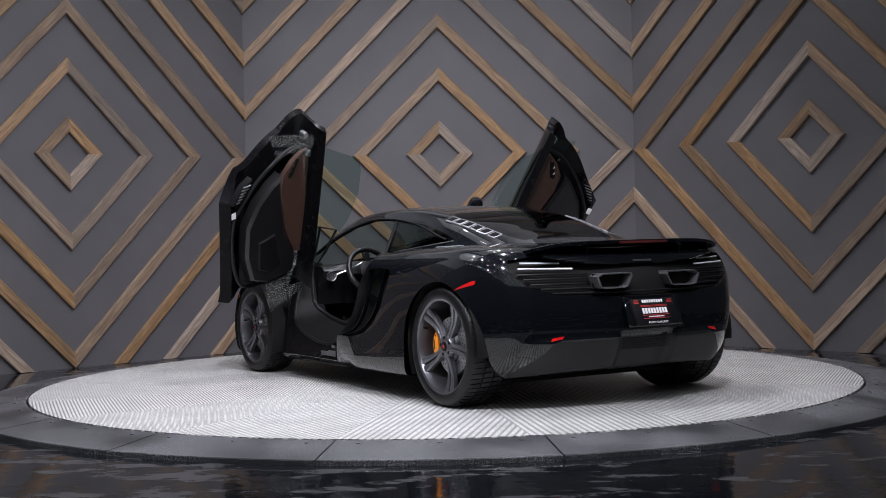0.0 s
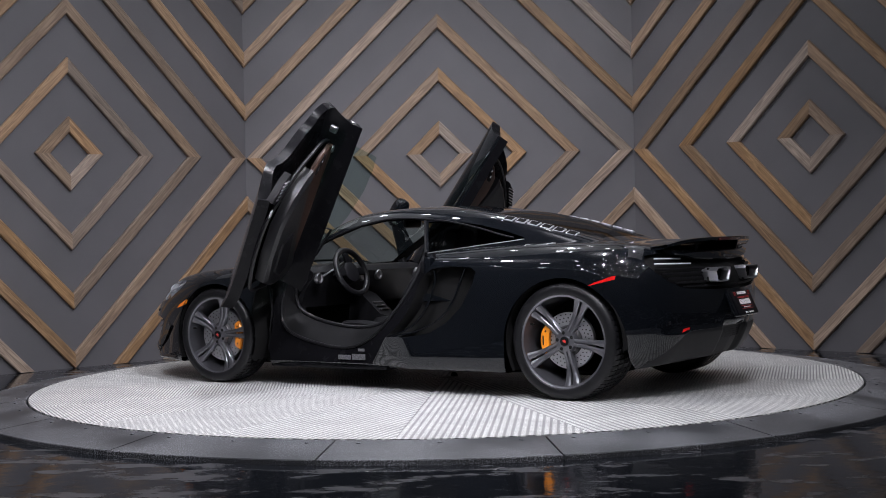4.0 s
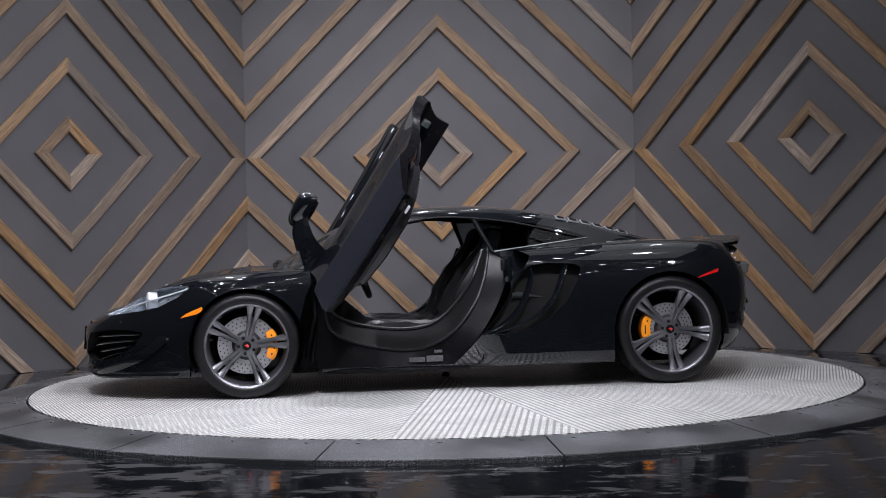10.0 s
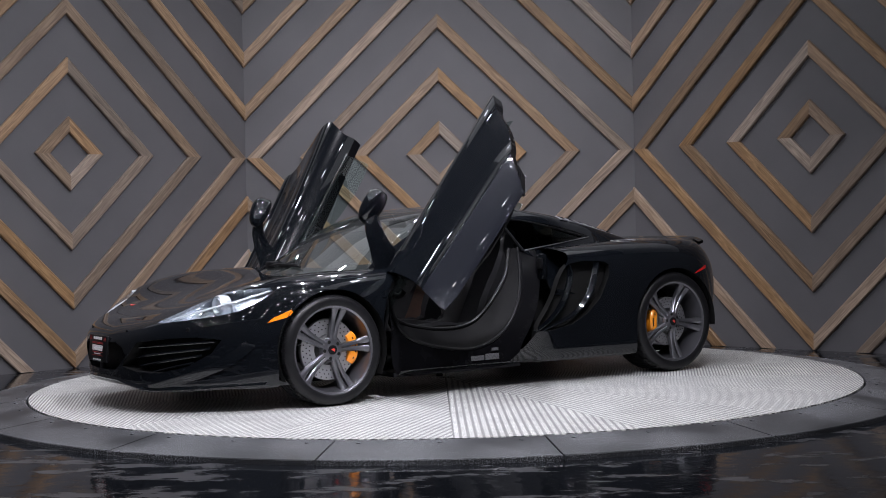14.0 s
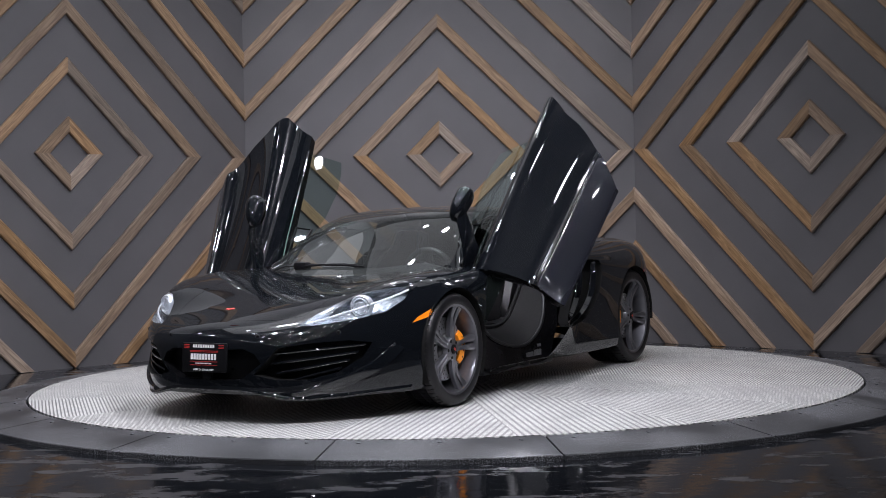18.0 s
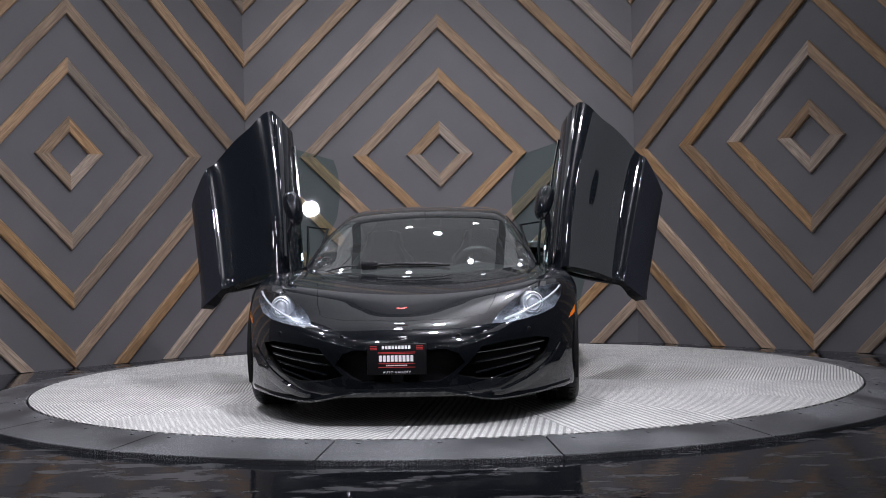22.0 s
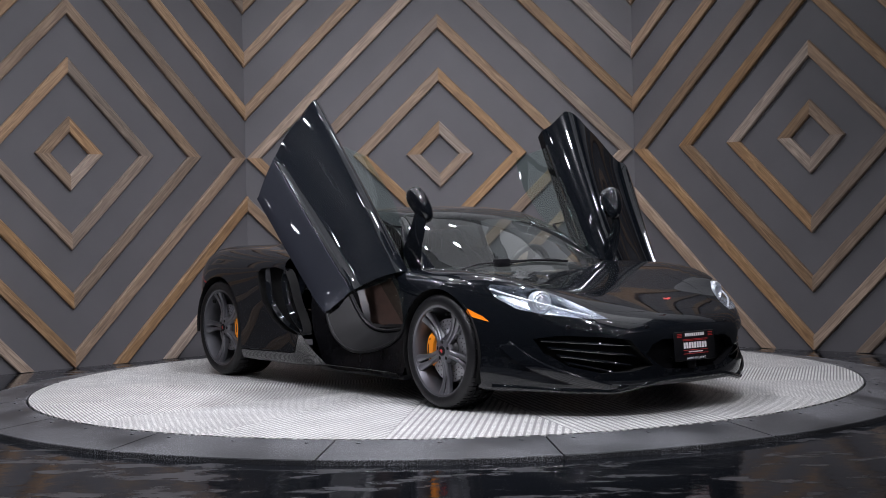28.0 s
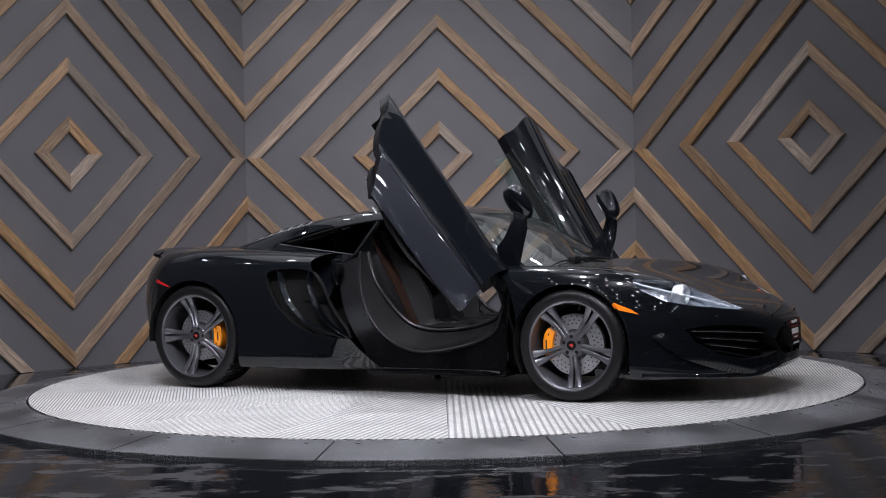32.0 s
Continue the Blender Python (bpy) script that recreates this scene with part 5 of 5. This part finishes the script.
BADGE = bpy.data.materials["red_badge"]
WHEELS = {}
for axle, (x, zc, r, w, yo, rl, rd) in {"front": (FX, 0.325, 0.325, 0.235, 0.935, 0.258, 0.180), "rear": (RX, 0.343, 0.343, 0.305, 0.935, 0.273, 0.166)}.items():
    meshes = {
        "tyre": (tyre_mesh(r, rl - 0.004, w), RUBBER),
        "brake_disc": (lathe([(0.07, -0.080), (rd - 0.002, -0.080), (rd, -0.083), (rd, -0.108), (0.07, -0.112)], 56), DISC),
        "disc_bell": (lathe([(0.0, -0.06), (0.075, -0.06), (0.088, -0.072), (0.092, -0.082)], 40), BELLM),
        "disc_holes": (disc_holes(rd), MATTE),
        "hub": (lathe([(0.0, -0.026), (0.034, -0.026), (0.036, -0.029), (0.060, -0.031), (0.072, -0.046), (0.074, -0.08)], 40), ALLOY),
        "centre_cap": (lathe([(0.0, -0.019), (0.022, -0.0195), (0.0265, -0.021), (0.028, -0.027)], 32), SATIN),
    }
    for s in (1, -1):
        base = Matrix.Translation((x, yo * s, zc)) @ Matrix.Rotation(0 if s > 0 else math.pi, 4, "Z")
        key = (axle, "rim")
        if key not in WHEELS:
            bm = lathe([(rl - 0.012, -0.010), (rl - 0.002, -0.006), (rl + 0.002, -0.003), (rl + 0.005, -0.008), (rl + 0.004, -0.016), (rl - 0.002, -0.024), (rl - 0.012, -0.05), (rl - 0.02, -0.09), (rl - 0.024, -w + 0.02), (rl, -w + 0.004), (rl - 0.03, -w + 0.03), (rl - 0.030, -0.09), (rl - 0.022, -0.045), (rl - 0.012, -0.010)], 72)
            o_ = part("wheel", bm, ALLOY, None)
            WHEELS[key] = o_.data
            bpy.data.objects.remove(o_)
            for n_, (b_, m_) in meshes.items():
                o_ = part(n_, b_, m_, None)
                WHEELS[(axle, n_)] = o_.data
                bpy.data.objects.remove(o_)
            o_ = part("spoke", spoke_mesh(rl), ALLOY, None)
            WHEELS[(axle, "spoke")] = o_.data
            bpy.data.objects.remove(o_)
        wh = part("wheel", WHEELS[key], ALLOY, car, "dark grey alloy wheel with five twin spokes")
        wh.matrix_local = base
        for n_ in meshes:
            part(n_, WHEELS[(axle, n_)], None, wh)
        spin = {("front", 1): 59, ("rear", 1): 46, ("front", -1): -34, ("rear", -1): 18}[(axle, s)]
        for k in range(5):
            o_ = part("spoke", WHEELS[(axle, "spoke")], None, wh)
            o_.matrix_local = Matrix.Rotation(radians(spin + 72 * k), 4, "Y")
            a = radians(spin + 72 * k + 36)
            b_ = part("wheel_bolt", lathe([(0.0, -0.0285), (0.0085, -0.0285), (0.0105, -0.030), (0.0105, -0.05)], 12), MATTE, wh)
            b_.matrix_local = Matrix.Translation((0.049 * math.sin(a), 0.0, 0.049 * math.cos(a)))
        part("cap_badge", prism([(-0.010, -0.012), (0.014, 0.004), (0.004, 0.006), (-0.002, 0.012), (-0.014, 0.002)], -0.0192, -0.0178, "xz"), BADGE, wh)
        va = radians(spin + 20)
        part("valve", boxm(-0.004, 0.004, -0.045, -0.02, rl - 0.05, rl - 0.03, 0.002), MATTE, wh).matrix_local = Matrix.Rotation(va, 4, "Y")
        ang = (180 if axle == "front" else 0) if s > 0 else (0 if axle == "front" else 180)
        ca = part("caliper", caliper_mesh(rd, ang), ORANGE, wh, "bright orange brake caliper")
        for da, rr_, ln in ((-21, 0.90, 0.006), (21, 0.90, 0.006), (0, 0.93, 0.028)):
            mk = part("caliper_mark", boxm(-0.004, 0.004, -0.0545, -0.0525, -ln, ln, 0.001), MATTE, ca)
            mk.matrix_local = Matrix.Rotation(radians(-(ang + da)), 4, "Y") @ Matrix.Translation((rd * rr_, 0.0, 0.0))
    # liner over the wheel
for x, zc, r, s in ((FX, 0.33, 0.356, 1), (FX, 0.33, 0.356, -1), (RX, 0.34, 0.380, 1), (RX, 0.34, 0.380, -1)):
    bm = bmesh.new()
    prev = None
    for k in range(25):
        a = radians(-28 + (236 if x > 0 else 214) * k / 24)
        c, sn = math.cos(a), math.sin(a)
        ring_ = [bm.verts.new((x + r * c, s * 0.93, zc + r * sn)), bm.verts.new((x + r * c, s * 0.55, zc + r * sn)), bm.verts.new((x, s * 0.55, zc))]
        if prev:
            bm.faces.new((prev[0], prev[1], ring_[1], ring_[0]))
            bm.faces.new((prev[1], prev[2], ring_[2], ring_[1]))
        prev = ring_
    bmesh.ops.remove_doubles(bm, verts=bm.verts, dist=1e-4)
    part("wheel_liner", bm, MATTE, car)

SATINGREY = mat("grey_label", (0.07, 0.07, 0.075), 0.5, var=0.6, scale=160)
# ---- the cabin ----
UA = [(0.90, 0.79), (0.895, 0.45), (0.88, 0.15), (0.5, 0.145), (0.05, 0.15), (-0.08, 0.30), (-0.20, 0.46), (-0.30, 0.66), (-0.33, 0.86)]
UB = [(0.865, 0.80), (0.85, 0.50), (0.77, 0.36), (0.50, 0.275), (0.25, 0.265), (0.05, 0.36), (-0.09, 0.52), (-0.175, 0.70), (-0.215, 0.88)]
UC = [(0.85, 0.80), (0.81, 0.53), (0.71, 0.435), (0.5, 0.385), (0.28, 0.375), (0.12, 0.42), (-0.02, 0.55), (-0.12, 0.70), (-0.185, 0.87)]
UD = [(0.85, 0.79), (0.80, 0.50), (0.70, 0.36), (0.5, 0.24), (0.28, 0.22), (0.12, 0.30), (-0.02, 0.48), (-0.13, 0.68), (-0.20, 0.86)]


def ustrip(curves, ys, n=48):
    bm = bmesh.new()
    rows = []
    for cv, y_ in zip(curves, ys):
        cs = sweep_points([(q[0], 0.0, q[1]) for q in cv], n)
        rows.append([bm.verts.new((q.x, y_(8 * j / n), q.z)) for j, q in enumerate(cs)])
    for a, b in zip(rows, rows[1:]):
        for j in range(n):
            bm.faces.new((a[j], a[j + 1], b[j + 1], b[j]))
    return bm


YTOP = spl((0, 0.74), (1, 0.84), (2, 0.875), (5, 0.875), (6, 0.84), (7, 0.76), (8, 0.68))
YMID = spl((0, 0.70), (1, 0.80), (2, 0.83), (5, 0.83), (6, 0.79), (7, 0.71), (8, 0.635))
YIN = spl((0, 0.66), (1, 0.68), (2, 0.64), (5, 0.62), (6, 0.62), (7, 0.62), (8, 0.58))
for s in (1, -1):
    part("sill", flip(ustrip([UA, UB], [lambda u: float(YTOP(u)), lambda u: float(YMID(u))]), s), GLOSS, car, "gloss black door sill")
    part("inner_sill", flip(ustrip([UB, UC, UD], [lambda u: float(YMID(u)) - 0.004, lambda u: float(YIN(u)), lambda u: float(YIN(u)) - 0.07]), s), TUB, car, "grey carbon inner sill")
    part("sill_seal", flip(tube(sweep_points([(q[0], float(YMID(k)) + 0.004, q[1]) for k, q in enumerate(UB)]), 0.011, 8), s), RUBBER, car)
    part("sill_edge", flip(tube(sweep_points([(q[0], float(YIN(k)) + 0.004, q[1] + 0.004) for k, q in enumerate(UC)]), 0.014, 8), s), LEATHER, car, "black leather edge of the inner sill")
    part("sill_base", flip(boxm(-0.05, 0.90, 0.60, 0.872, 0.125, 0.155, 0.01), s), SATIN, car)
    if s > 0:
        for k, (x0, x1, z0, z1) in enumerate(((0.235, 0.335, 0.185, 0.222), (0.12, 0.225, 0.185, 0.232), (0.125, 0.175, 0.24, 0.262))):
            part("sill_label", boxm(x0, x1, 0.868, 0.871, z0, z0 + (z1 - z0) * 0.8), SATINGREY, car, "small grey data label")
    # hinge pocket ahead of the opening
    part("hinge_pocket", flip(boxm(0.84, 1.02, 0.60, 0.70, 0.14, 0.76, 0.01), s), MATTE, car)
    part("hinge_arm", flip(tube([(0.93, 0.76, 0.20), (0.90, 0.77, 0.45), (0.93, 0.72, 0.74)], 0.018, 8), s), SATIN, car)
    part("gas_strut", flip(tube([(0.97, 0.80, 0.22), (0.91, 0.83, 0.50), (0.93, 0.85, 0.70)], 0.011, 8), s), SATIN, car)
    # latch post behind the opening
    part("latch_post", flip(boxm(-0.35, -0.29, 0.72, 0.80, 0.66, 0.84, 0.025), s), PAINT, car)
    part("striker", flip(boxm(-0.30, -0.275, 0.76, 0.805, 0.74, 0.81, 0.006), s), SATIN, car)
    # bright line along the roof rail and the B-pillar
    part("roof_strip", flip(tube([(0.88 - 0.1 * k, skin_y(cabin_field, 0.88 - 0.1 * k, zz) + 0.006, zz) for k, zz in enumerate([0.794, 0.852, 0.906, 0.958, 1.003, 1.039, 1.065, 1.083, 1.090, 1.088, 1.082, 1.073, 1.060, 1.044, 1.022, 0.998, 0.970, 0.947])], 0.006, 6), s), SATIN, car)
    part("b_pillar_strip", flip(tube([(-0.14, skin_y(cabin_field, -0.14, 1.07) + 0.004, 1.07), (-0.235, skin_y(cabin_field, -0.235, 0.862) + 0.004, 0.862)], 0.009, 6), s), SATIN, car)
    part("window_sill_strip", flip(tube([(-0.25 - 0.08 * k, skin_y(cabin_field, -0.25 - 0.08 * k, 0.862 + 0.0095 * k) + 0.006, 0.862 + 0.0095 * k) for k in range(9)], 0.0035, 6), s), STEEL, car)

part("warning_tag", prism([(-0.185, 0.665), (-0.165, 0.665), (-0.175, 0.69)], 0.716, 0.72, "xz"), AMBER, car, "small yellow warning tag")
part("cabin_floor", boxm(-0.35, 1.0, -0.66, 0.66, 0.15, 0.20, 0.01), MATTE, car)
part("bulkhead", prism([(-0.30, 0.15), (-0.30, 0.60), (-0.42, 0.86), (-0.50, 0.86), (-0.50, 0.15)], -0.66, 0.66, "xz"), MATTE, car)
part("rear_shelf", boxm(-0.75, -0.42, -0.58, 0.58, 0.82, 0.86, 0.02), LEATHER, car)
part("rear_panel", prism([(-0.54, 0.85), (0.54, 0.85), (0.40, 1.10), (-0.40, 1.10)], -0.50, -0.49, "yz"), FABRIC, car)
part("engine_bay", boxm(-1.4, -0.6, -0.45, 0.45, 0.60, 0.80, 0.05), MATTE, car)
part("firewall", boxm(0.93, 1.0, -0.68, 0.68, 0.18, 0.74, 0.01), MATTE, car)


def loft_y(sections, n=None):
    """A skin through closed sections given as (y, [(x, z), ...])."""
    bm = bmesh.new()
    prev = None
    first = None
    for y_, pts in sections:
        ring_ = [bm.verts.new((q[0], y_, q[1])) for q in pts]
        if prev:
            m_ = len(pts)
            for q in range(m_):
                bm.faces.new((prev[q], prev[(q + 1) % m_], ring_[(q + 1) % m_], ring_[q]))
        else:
            bm.faces.new(ring_)
        prev = ring_
    bm.faces.new(prev[::-1])
    bmesh.ops.recalc_face_normals(bm, faces=bm.faces)
    return bm


# dashboard with its cowl over the dials
secs = []
for k in range(-12, 13):
    yy = 0.66 * k / 12
    hump = 0.035 * math.exp(-((yy - 0.34) / 0.16) ** 2)
    sweep = 0.10 * (abs(yy) / 0.66) ** 2
    secs.append((yy, [(1.02 - sweep, 0.74), (0.85 - sweep * 0.6, 0.775 + hump * 0.6), (0.72, 0.765 + hump), (0.685, 0.735 + hump * 0.6), (0.70, 0.69), (0.76, 0.62), (0.80, 0.50), (0.95, 0.45), (1.02 - sweep, 0.45)]))
dash = part("dashboard", loft_y(secs), LEATHER, car, "black leather dashboard")
for yy in (-0.60, 0.60, -0.10, 0.10):
    v_ = part("air_vent", lathe([(0.0, 0.0), (0.024, 0.0), (0.027, 0.008), (0.034, 0.010), (0.037, 0.0), (0.037, -0.02)], 28), STEEL, dash, "round silver air vent")
    v_.matrix_local = Matrix.Translation((0.685, yy, 0.70)) @ Matrix.Rotation(radians(90), 4, "Z")
part("dial_cluster", boxm(0.675, 0.72, 0.24, 0.44, 0.70, 0.77, 0.02), SATIN, dash, "dark dial cluster")
part("silver_trim", tube([(0.69, 0.12, 0.70), (0.685, 0.22, 0.735), (0.67, 0.34, 0.80), (0.685, 0.46, 0.745), (0.69, 0.56, 0.71)], 0.008, 6), STEEL, dash)
console = part("centre_console", loft_y([(yy, [(0.80, 0.60), (0.70, 0.56), (0.55, 0.43), (0.30, 0.37), (-0.05, 0.36), (-0.28, 0.42), (-0.28, 0.20), (0.85, 0.20)]) for yy in (-0.085, -0.07, 0.07, 0.085)]), LEATHER, car, "black centre console")
for k in range(3):
    part("button", boxm(0.565 + 0.03 * k, 0.585 + 0.03 * k, -0.05, 0.05, 0.452 + 0.024 * k, 0.462 + 0.024 * k, 0.003), STEEL, console)
# steering wheel
swl = part("steering_wheel", lathe([(0.160 + 0.020 * math.cos(a), 0.020 * math.sin(a)) for a in [2 * math.pi * k / 10 for k in range(11)]], 44), LEATHER, car, "black leather steering wheel with three spokes")
swl.matrix_local = Matrix.Translation((0.60, 0.345, 0.735)) @ Matrix.Rotation(radians(22), 4, "Y") @ Matrix.Rotation(radians(90), 4, "Z")
part("boss", lathe([(0.0, 0.02), (0.055, 0.018), (0.075, 0.004), (0.075, -0.04), (0.035, -0.14)], 28), SATIN, swl)
for a in (0, 180, 270):
    sp_ = part("wheel_spoke", boxm(0.05, 0.155, -0.014, 0.006, -0.027, 0.027, 0.006), SATIN, swl)
    sp_.matrix_local = Matrix.Rotation(radians(a), 4, "Y")


def seat_section(hw, bol):
    """Points across the seat from one bolster to the other: (side, height)."""
    return [(-hw, bol), (-hw * 0.82, bol + 0.015), (-hw * 0.62, 0.01), (-hw * 0.3, 0.0), (0, 0.0), (hw * 0.3, 0.0), (hw * 0.62, 0.01), (hw * 0.82, bol + 0.015), (hw, bol), (hw * 0.98, -0.06), (0, -0.09), (-hw * 0.98, -0.06)]


def bucket(yc, s):
    """A bucket seat: bolstered cushion and back, with a headrest."""
    line = [(0.56, 0.345, 90, 0.23, 0.02), (0.48, 0.345, 95, 0.235, 0.05), (0.30, 0.315, 95, 0.24, 0.08), (0.12, 0.30, 100, 0.24, 0.09), (0.0, 0.33, 125, 0.24, 0.09), (-0.06, 0.42, 155, 0.245, 0.11), (-0.12, 0.55, 160, 0.25, 0.12), (-0.18, 0.70, 162, 0.235, 0.09), (-0.225, 0.82, 162, 0.18, 0.05), (-0.255, 0.91, 165, 0.12, 0.025), (-0.275, 0.99, 168, 0.11, 0.015), (-0.285, 1.01, 170, 0.06, 0.0)]
    bm = bmesh.new()
    prev = None
    ins = bmesh.new()
    ip = None
    for x_, z_, an, hw, bol in line:
        nx_, nz_ = math.sin(radians(an - 90)), math.cos(radians(an - 90))
        ring_ = [bm.verts.new((x_ + h * nx_, yc + q, z_ + h * nz_)) for q, h in seat_section(hw, bol)]
        if prev:
            m_ = len(ring_)
            for q in range(m_):
                bm.faces.new((prev[q], prev[(q + 1) % m_], ring_[(q + 1) % m_], ring_[q]))
        else:
            bm.faces.new(ring_)
        prev = ring_
        iw = [ins.verts.new((x_ + 0.012 * nx_, yc + q * hw * 0.58, z_ + 0.012 * nz_)) for q in (-1, -0.5, 0, 0.5, 1)]
        if ip:
            for q in range(4):
                ins.faces.new((ip[q], ip[q + 1], iw[q + 1], iw[q]))
        ip = iw
    bm.faces.new(prev[::-1])
    bmesh.ops.recalc_face_normals(bm, faces=bm.faces)
    bmesh.ops.subdivide_edges(bm, edges=bm.edges, cuts=1, smooth=1.0)
    seat = part("seat", bm, LEATHER, car, "black leather bucket seat" if s > 0 else "black leather bucket seat with a brown middle")
    bmesh.ops.solidify(ins, geom=list(ins.faces), thickness=0.01)
    part("seat_insert", ins, LEATHER if s > 0 else BROWN, seat, "stitched leather middle of the seat")
    part("belt", tube([(-0.24, yc + 0.20 * s, 0.80), (-0.12, yc + 0.23 * s, 0.66), (0.02, yc + 0.255 * s, 0.45), (0.06, yc + 0.26 * s, 0.33)], 0.014, 6), SATIN, seat, "black seat belt")
    part("seat_base", boxm(-0.05, 0.5, yc - 0.2, yc + 0.2, 0.195, 0.27, 0.03), MATTE, seat)


bucket(0.345, 1)
bucket(-0.345, -1)
im = part("inside_mirror", boxm(0.30, 0.33, -0.10, 0.10, 1.03, 1.085, 0.012), SATIN, car)
part("mirror_foot", tube([(0.325, 0, 1.075), (0.36, 0, 1.12)], 0.008, 6), SATIN, im)

# ---- lamps of the showroom ----
lamp = tagged(new("ceiling_spotlight"), "round black ceiling spotlight with a bright lens", "ceiling lamp", "spotlights of the showroom")
part("housing", lathe([(0.0, 0.10), (0.065, 0.10), (0.07, 0.0), (0.060, 0.0)], 20, "z"), MATTE, lamp)
part("lens", lathe([(0.0, 0.002), (0.061, 0.002), (0.061, 0.004)], 16, "z"), mat("spot_lens", (0.8, 0.8, 0.8), 0.4, emit=(0.95, 0.97, 1.05), power=76.0), lamp)
SPOTS = [(x, y) for y in (-12, -10.6, -9.2, -7.8, -6.6, -5.2, -3.3, -2.3, -0.2, 0.6, 2.2) for x in (-4.1, -2.9, -1.7, -0.6, 0.6, 1.7, 2.9, 4.1) if (y < 1 or abs(x) < 1) and (x < 2.5 or y < -4)]
for k, (x, y) in enumerate(SPOTS):
    m = Matrix.Translation((x + 0.13 * math.sin(k * 2.1), y + 0.2 * math.cos(k * 1.7), CEIL - 0.101))
    if k == 0:
        lamp.matrix_world = m
    else:
        copy_thing(lamp, m)

# a grid of dim luminous panels added in the ceiling over the turntable for reflections
panel = tagged(new("ceiling_panel"), "square softly glowing panel added to the dark ceiling for reflections", "ceiling lamp", "luminous ceiling panels")
part("frame", boxm(-0.745, 0.745, -0.745, 0.745, 0.004, 0.05, 0.004), MATTE, panel)
part("diffuser", boxm(-0.735, 0.735, -0.735, 0.735, -0.004, 0.01), mat("added_glow_face", (0.8, 0.8, 0.8), 0.5, emit=(0.95, 0.98, 1.05), power=0.5), panel, smooth=False)
k = 0
for j in range(2):
    for i in range(3):
        m = Matrix.Translation((-2.6 + 2.5 * i, 0.75 + 1.5 * j, CEIL - 0.055) if i != 1 else (2.55, -0.8 - 1.5 * j, CEIL - 0.055))
        if k == 0:
            panel.matrix_world = m
        else:
            copy_thing(panel, m)
        k += 1

# one wide dim panel, also added, gives the windscreen a soft grey reflection
dim = tagged(new("ceiling_panel"), "wide dimly glowing panel added to the dark ceiling for the windscreen's reflection", "ceiling lamp", "luminous ceiling panels")
part("frame", boxm(-1.495, 1.495, -1.495, 1.495, 0.004, 0.05, 0.004), MATTE, dim)
part("diffuser", boxm(-1.485, 1.485, -1.485, 1.485, -0.004, 0.01), mat("added_dim_glow_face", (0.8, 0.8, 0.8), 0.5, emit=(0.95, 0.98, 1.05), power=0.16), dim, smooth=False)
dim.matrix_world = Matrix.Translation((-0.10, 1.50, CEIL - 0.055))

# ---- what moves ----
OX, OY = -0.0111, -0.0865


def turn(t):
    return 121.287 + 6.6256 * t + 0.1692 * (t - 16) ** 2 / 100 - 0.0451 * (t - 16) ** 3 / 1000


def motions():
    ts = [0, 2, 4, 6, 8, 10, 12, 14, 16, 18, 20, 22, 24, 26, 28, 30, 32]
    walk(car, [(t, pose(0, 0, 0.001, 0, 0, turn(t)) @ pose(OX, OY, 0)) for t in ts])
    walk(deck, [(t, pose(0, 0, 0, 0, 0, turn(t) + 17.2)) for t in ts])


motions()
